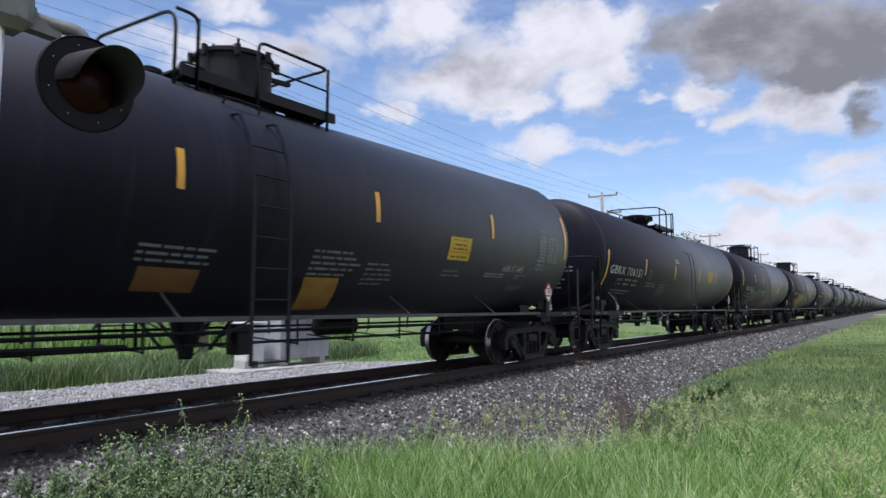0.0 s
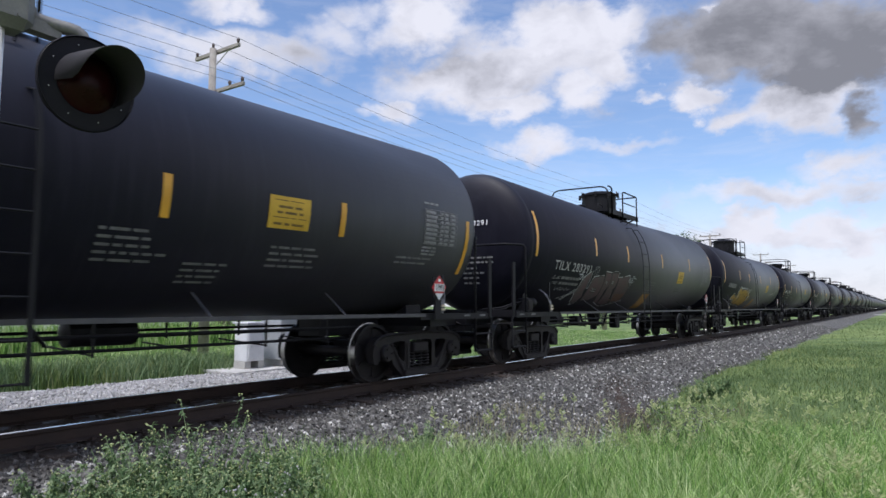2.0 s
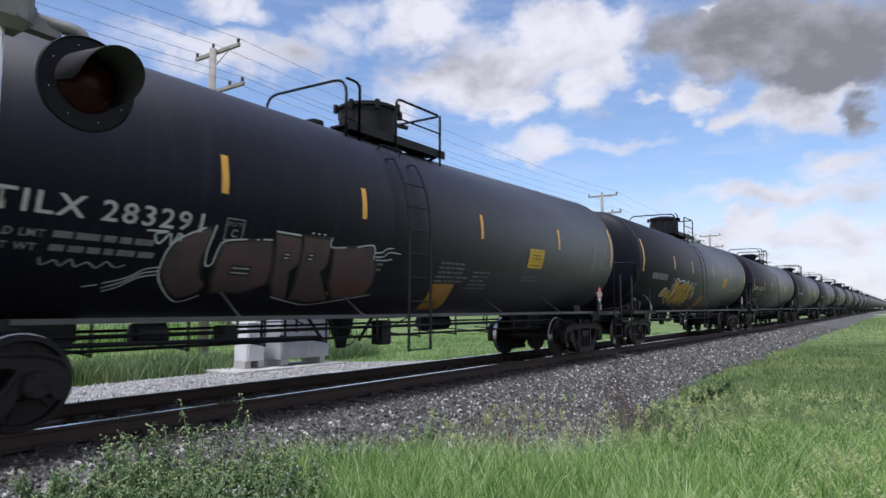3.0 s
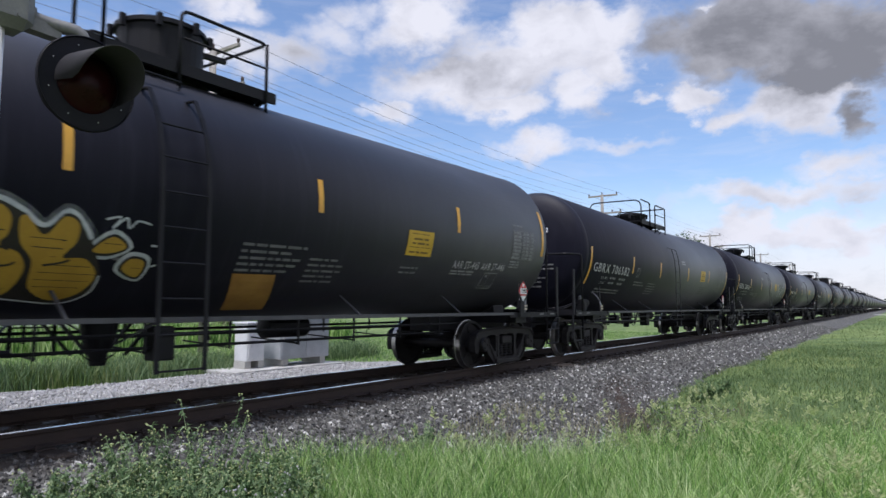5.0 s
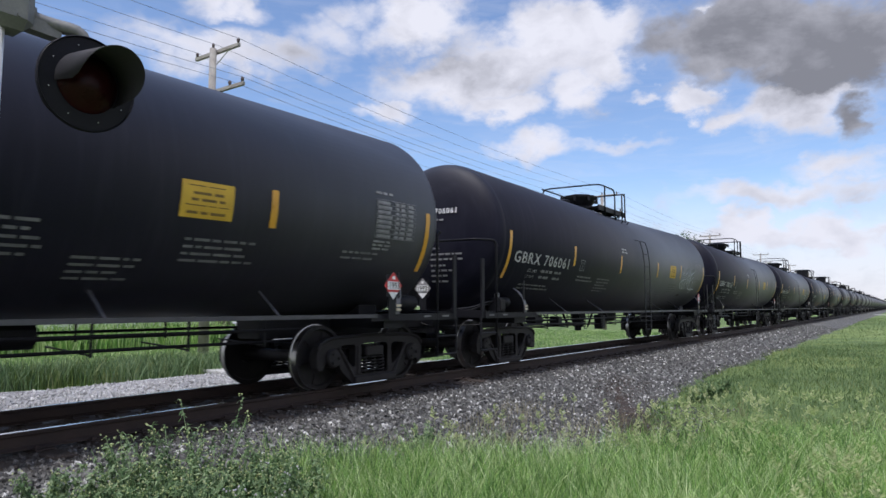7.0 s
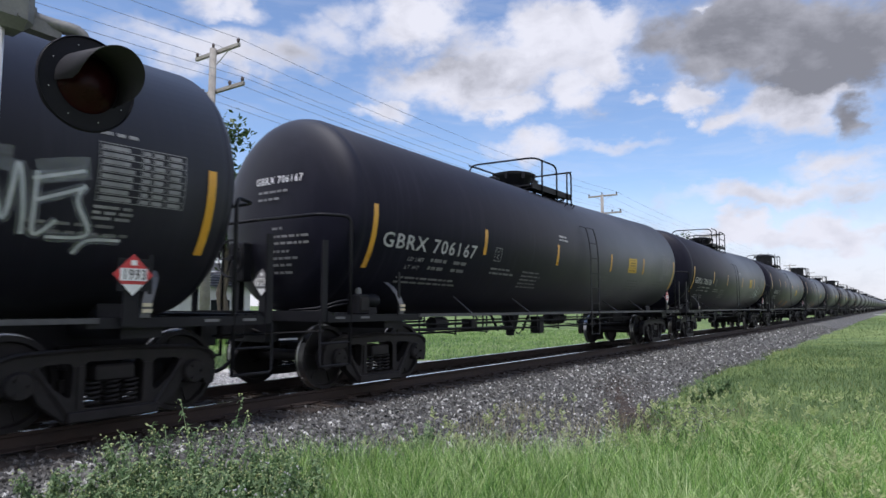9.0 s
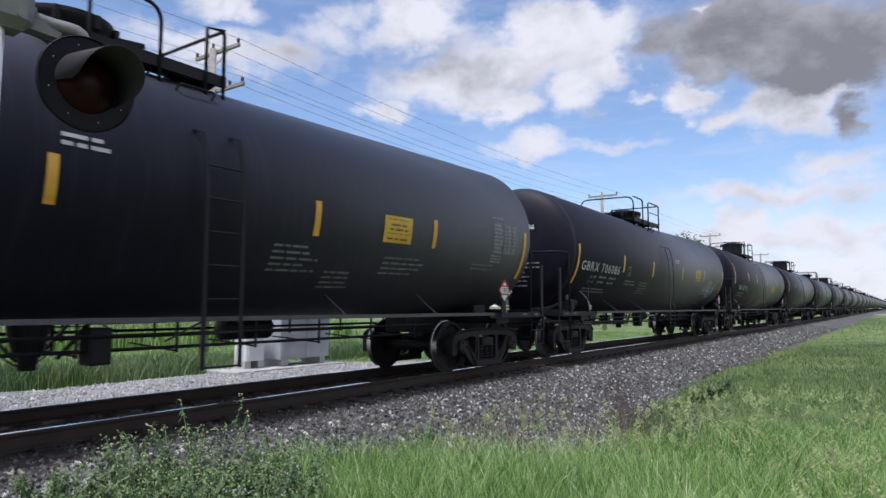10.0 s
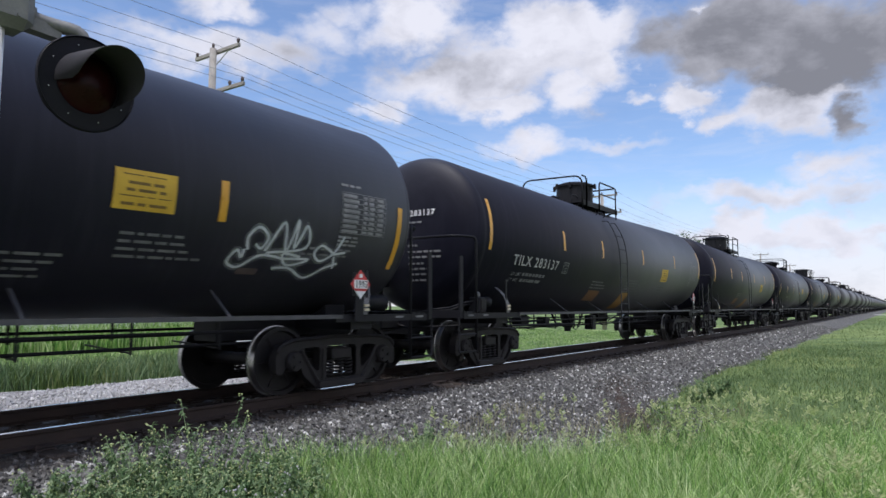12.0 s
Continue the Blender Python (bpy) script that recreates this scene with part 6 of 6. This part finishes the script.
def seed_stalks(count, region, height, seed):
    """Thin stalks with loose pale seed heads."""
    g = random.Random(seed)
    vs, fs = [], []
    for _ in range(count):
        x, y = g.uniform(*region[:2]), g.uniform(*region[2:])
        z = surf_z(x, y)
        h = height * g.uniform(0.6, 1.2)
        lx, ly = g.uniform(-0.3, 0.3) * h, g.uniform(-0.3, 0.3) * h
        b = len(vs)
        w = 0.0025
        vs += [(x - w, y, z), (x + w, y, z), (x + lx + w, y + ly, z + h), (x + lx - w, y + ly, z + h)]
        fs.append((b, b + 1, b + 2, b + 3))
        for k in range(16):
            t = 0.66 + 0.36 * k / 16
            px, py, pz = x + lx * t, y + ly * t, z + h * t
            a, l = g.uniform(0, 6.28), 0.040 * (1.4 - k / 16)
            ex, ey, ez = px + l * math.cos(a), py + l * math.sin(a), pz + l * 0.5
            b = len(vs)
            vs += [(px, py, pz - 0.003), (ex, ey, ez - 0.003), (ex + 0.006, ey, ez + 0.010), (px, py, pz + 0.006)]
            fs.append((b, b + 1, b + 2, b + 3))
    return tagged(link_mesh("seed_grass", vs, fs, M_SEED), "pale grass stalks gone to seed", "grass", kind="stuff")


seed_stalks(190, (6.2, 12.0, -7.6, -3.8), 0.42, 21)
seed_stalks(70, (4.6, 7.5, -8.2, -6.2), 0.46, 23)
blades("grass_tufts", 12000, (8, 34, -13, -3.2), 0.2, 0.010, M_WEED, "darker tufts in the meadow", "grass", 31, 0.5, lambda x, y, q: y < near_edge(x) - 0.1, 0.13)


def bare_soil():
    """A low uneven patch of brown earth on the rim of the ballast."""
    vs, fs, n = [], [], 40
    for j, f in enumerate((0.0, 0.3, 0.6, 0.85, 1.0)):
        for i in range(n):
            a = 2 * math.pi * i / n
            k = f * (1 + 0.25 * math.sin(3 * a + 1) + 0.15 * math.sin(7 * a))
            u, w = 3.0 * k * math.cos(a), 0.46 * k * math.sin(a)
            x, y = 10.9 + 0.927 * u - 0.375 * w, -3.0 + 0.375 * u + 0.927 * w
            h = surf_z(x, y)
            vs.append((x, y, h + 0.025 * (1 - f * f) - 0.02 * f + 0.02 * noise.noise(Vector((x * 4, y * 4, 2)))))
    for j in range(4):
        for i in range(n):
            fs.append((j * n + i, j * n + (i + 1) % n, (j + 1) * n + (i + 1) % n, (j + 1) * n + i))
    return tagged(link_mesh("bare_soil", vs, fs, M_SOIL, smooth=True), "patch of bare brown soil on the ballast edge", "soil", kind="structure")


bare_soil()


def stick(x, y, turn, length):
    bm = tube(bmesh.new(), [(-length / 2, 0, 0.012), (-0.1 * length, 0.03, 0.018), (length / 2, 0, 0.015)], [0.006, 0.012, 0.008], 7)
    ob = tagged(part("stick", bm, M_CONCRETE), "pale dry stick lying on the gravel", "stick")
    ob.matrix_basis = pose(x, y, surf_z(x, y) + 0.012, 0, 0, turn)


stick(8.0, -3.75, -20, 0.5)
stick(8.6, -3.5, 35, 0.35)
seed_stalks(34, (5.0, 9.5, -3.4, -2.2), 0.36, 22)


def weed(x, y, h, seed, bloom=False):
    """A branching weed: stems, narrow leaves and clustered heads."""
    r = random.Random(seed)
    p = thing("weed_plant", "branching grey-green weed with small clustered heads", "weed", "weeds before the track")
    stems, leaves, heads = bmesh.new(), ([], []), bmesh.new()
    for _ in range(r.randint(7, 10)):
        a, l = r.uniform(0, 6.28), r.uniform(0.12, 0.6) * h
        tip = Vector((l * math.cos(a), l * math.sin(a), h * r.uniform(0.55, 1.0)))
        base = Vector((0.05 * math.cos(a), 0.05 * math.sin(a), 0))
        mid = base.lerp(tip, 0.5) + Vector((0, 0, 0.06))
        tube(stems, [base, mid, tip], [0.006, 0.004, 0.002], 5)
        for k in range(58):
            t = r.uniform(0.02, 1.0)
            q = base.lerp(mid, 2 * t) if t < 0.5 else mid.lerp(tip, 2 * t - 1)
            s = r.uniform(0.028, 0.07) * (1.4 - 0.7 * t)
            rot = Euler((r.uniform(-0.6, 0.4), r.uniform(-0.8, 0.8), r.uniform(0, 6.28))).to_matrix()
            b = len(leaves[0])
            leaves[0].extend(tuple(q + rot @ Vector(v)) for v in ((0, 0, 0), (s * 0.5, -s * 0.2, 0.01), (s * 1.2, 0, -0.012), (s * 0.5, s * 0.2, 0.01)))
            leaves[1].append((b, b + 1, b + 2, b + 3))
        for k in range(4):
            ball(heads, tip + Vector((r.uniform(-0.04, 0.04), r.uniform(-0.04, 0.04), r.uniform(-0.06, 0.03))), r.uniform(0.004, 0.009))
    tagged(part("stalk", stems, M_WEED, p), kind="stuff")
    tagged(link_mesh("foliage", *leaves, M_WEED, p), kind="stuff")
    tagged(part("seed_head", heads, M_BLOOM if bloom else M_SEED, p), kind="stuff")
    p.matrix_basis = pose(x, y, surf_z(x, y) - 0.02, 0, 0, r.uniform(0, 360))
    return p


blades("undergrowth", 7000, (1.6, 4.2, -3.6, -1.3), 0.30, 0.009, M_WEED, "tangled green undergrowth among the weeds", "grass", 41, 0.8,
       lambda x, y, q: 4.3 < math.hypot(x, y - EYE.y) < 5.5 and math.atan2(y - EYE.y, x) > 0.80 + 0.05 * q and math.atan2(y - EYE.y, x) < 1.17, 0.1)
for i in range(84):
    r = random.Random(100 + i)
    az, far = radians(r.uniform(46.5, 66.5)), r.uniform(4.3, 5.7)
    weed(far * math.cos(az), EYE.y + far * math.sin(az), r.uniform(0.36, 0.66) * (0.72 if az > 1.08 else 1.0), 100 + i, i % 14 == 0)
for az, far, h in ((54.5, 5.3, 0.96), (55.6, 5.4, 0.92), (57.4, 5.2, 0.88), (56.4, 5.3, 0.84), (52.0, 5.6, 0.74), (58.6, 5.1, 0.78), (36.8, 6.9, 0.5)):
    weed(far * math.cos(radians(az)), EYE.y + far * math.sin(radians(az)), h, int(az * 10))
for i in range(7):
    weed(12.4 + 0.28 * i, -3.75 + 0.22 * math.sin(3 * i), 0.34, 320 + i)


# ---- what moves ----
def motions():
    steps = [0, 2, 4, 6, 8, 9, 9.1, 9.4, 9.5, 10, 12]

    def gone(t):
        """Metres run by the train; it lags a little after 9.1 s."""
        return SPEED * t - 0.4 * min(1.0, max(0.0, (t - 9.1) / 0.3))

    for k, car in CARS.items():
        x, y, z = FIRST + PITCH * k, AXIS, 0.0
        walk(car, [(t, pose(x - gone(t), y, z)) for t in steps])
    # wheels turn once in their own girth; those far off are too small to tell
    rate = math.degrees(SPEED / 0.457)
    for k, car in CARS.items():
        if k > 7:
            continue
        for tr in car.children:
            if not tr.name.startswith("truck"):
                continue
            for w in tr.children:
                if w.name.startswith("wheelset"):
                    p = w.location.copy()
                    walk(w, [(i / FPS, pose(p.x, p.y, p.z, 0, -rate * i / FPS % 360, 0)) for i in range(0, 361)])
    walk(clouds, [(t, pose(0, 0, 0, 0, 0, 0.08 * t)) for t in steps])
    # the lamp's globe shows its lit face for about 0.58 s in each second
    rows = [(0, 180)]
    for i in range(12):
        on, off = 0.24 + 1.0095 * i, i + 0.85
        rows += [(on - 0.05, 180 + 360 * i), (on - 0.02, 240 + 360 * i), (on + 0.015, 300 + 360 * i), (on + 0.05, 360 + 360 * i)]
        rows += [(off - 0.05, 360 + 360 * i), (off - 0.02, 420 + 360 * i), (off + 0.015, 480 + 360 * i), (off + 0.05, 540 + 360 * i)]
    rows.append((12, 180 + 360 * 12))
    base = globe.location.copy()
    walk(globe, [(t, pose(*base, 0, 0, a)) for t, a in rows])


motions()
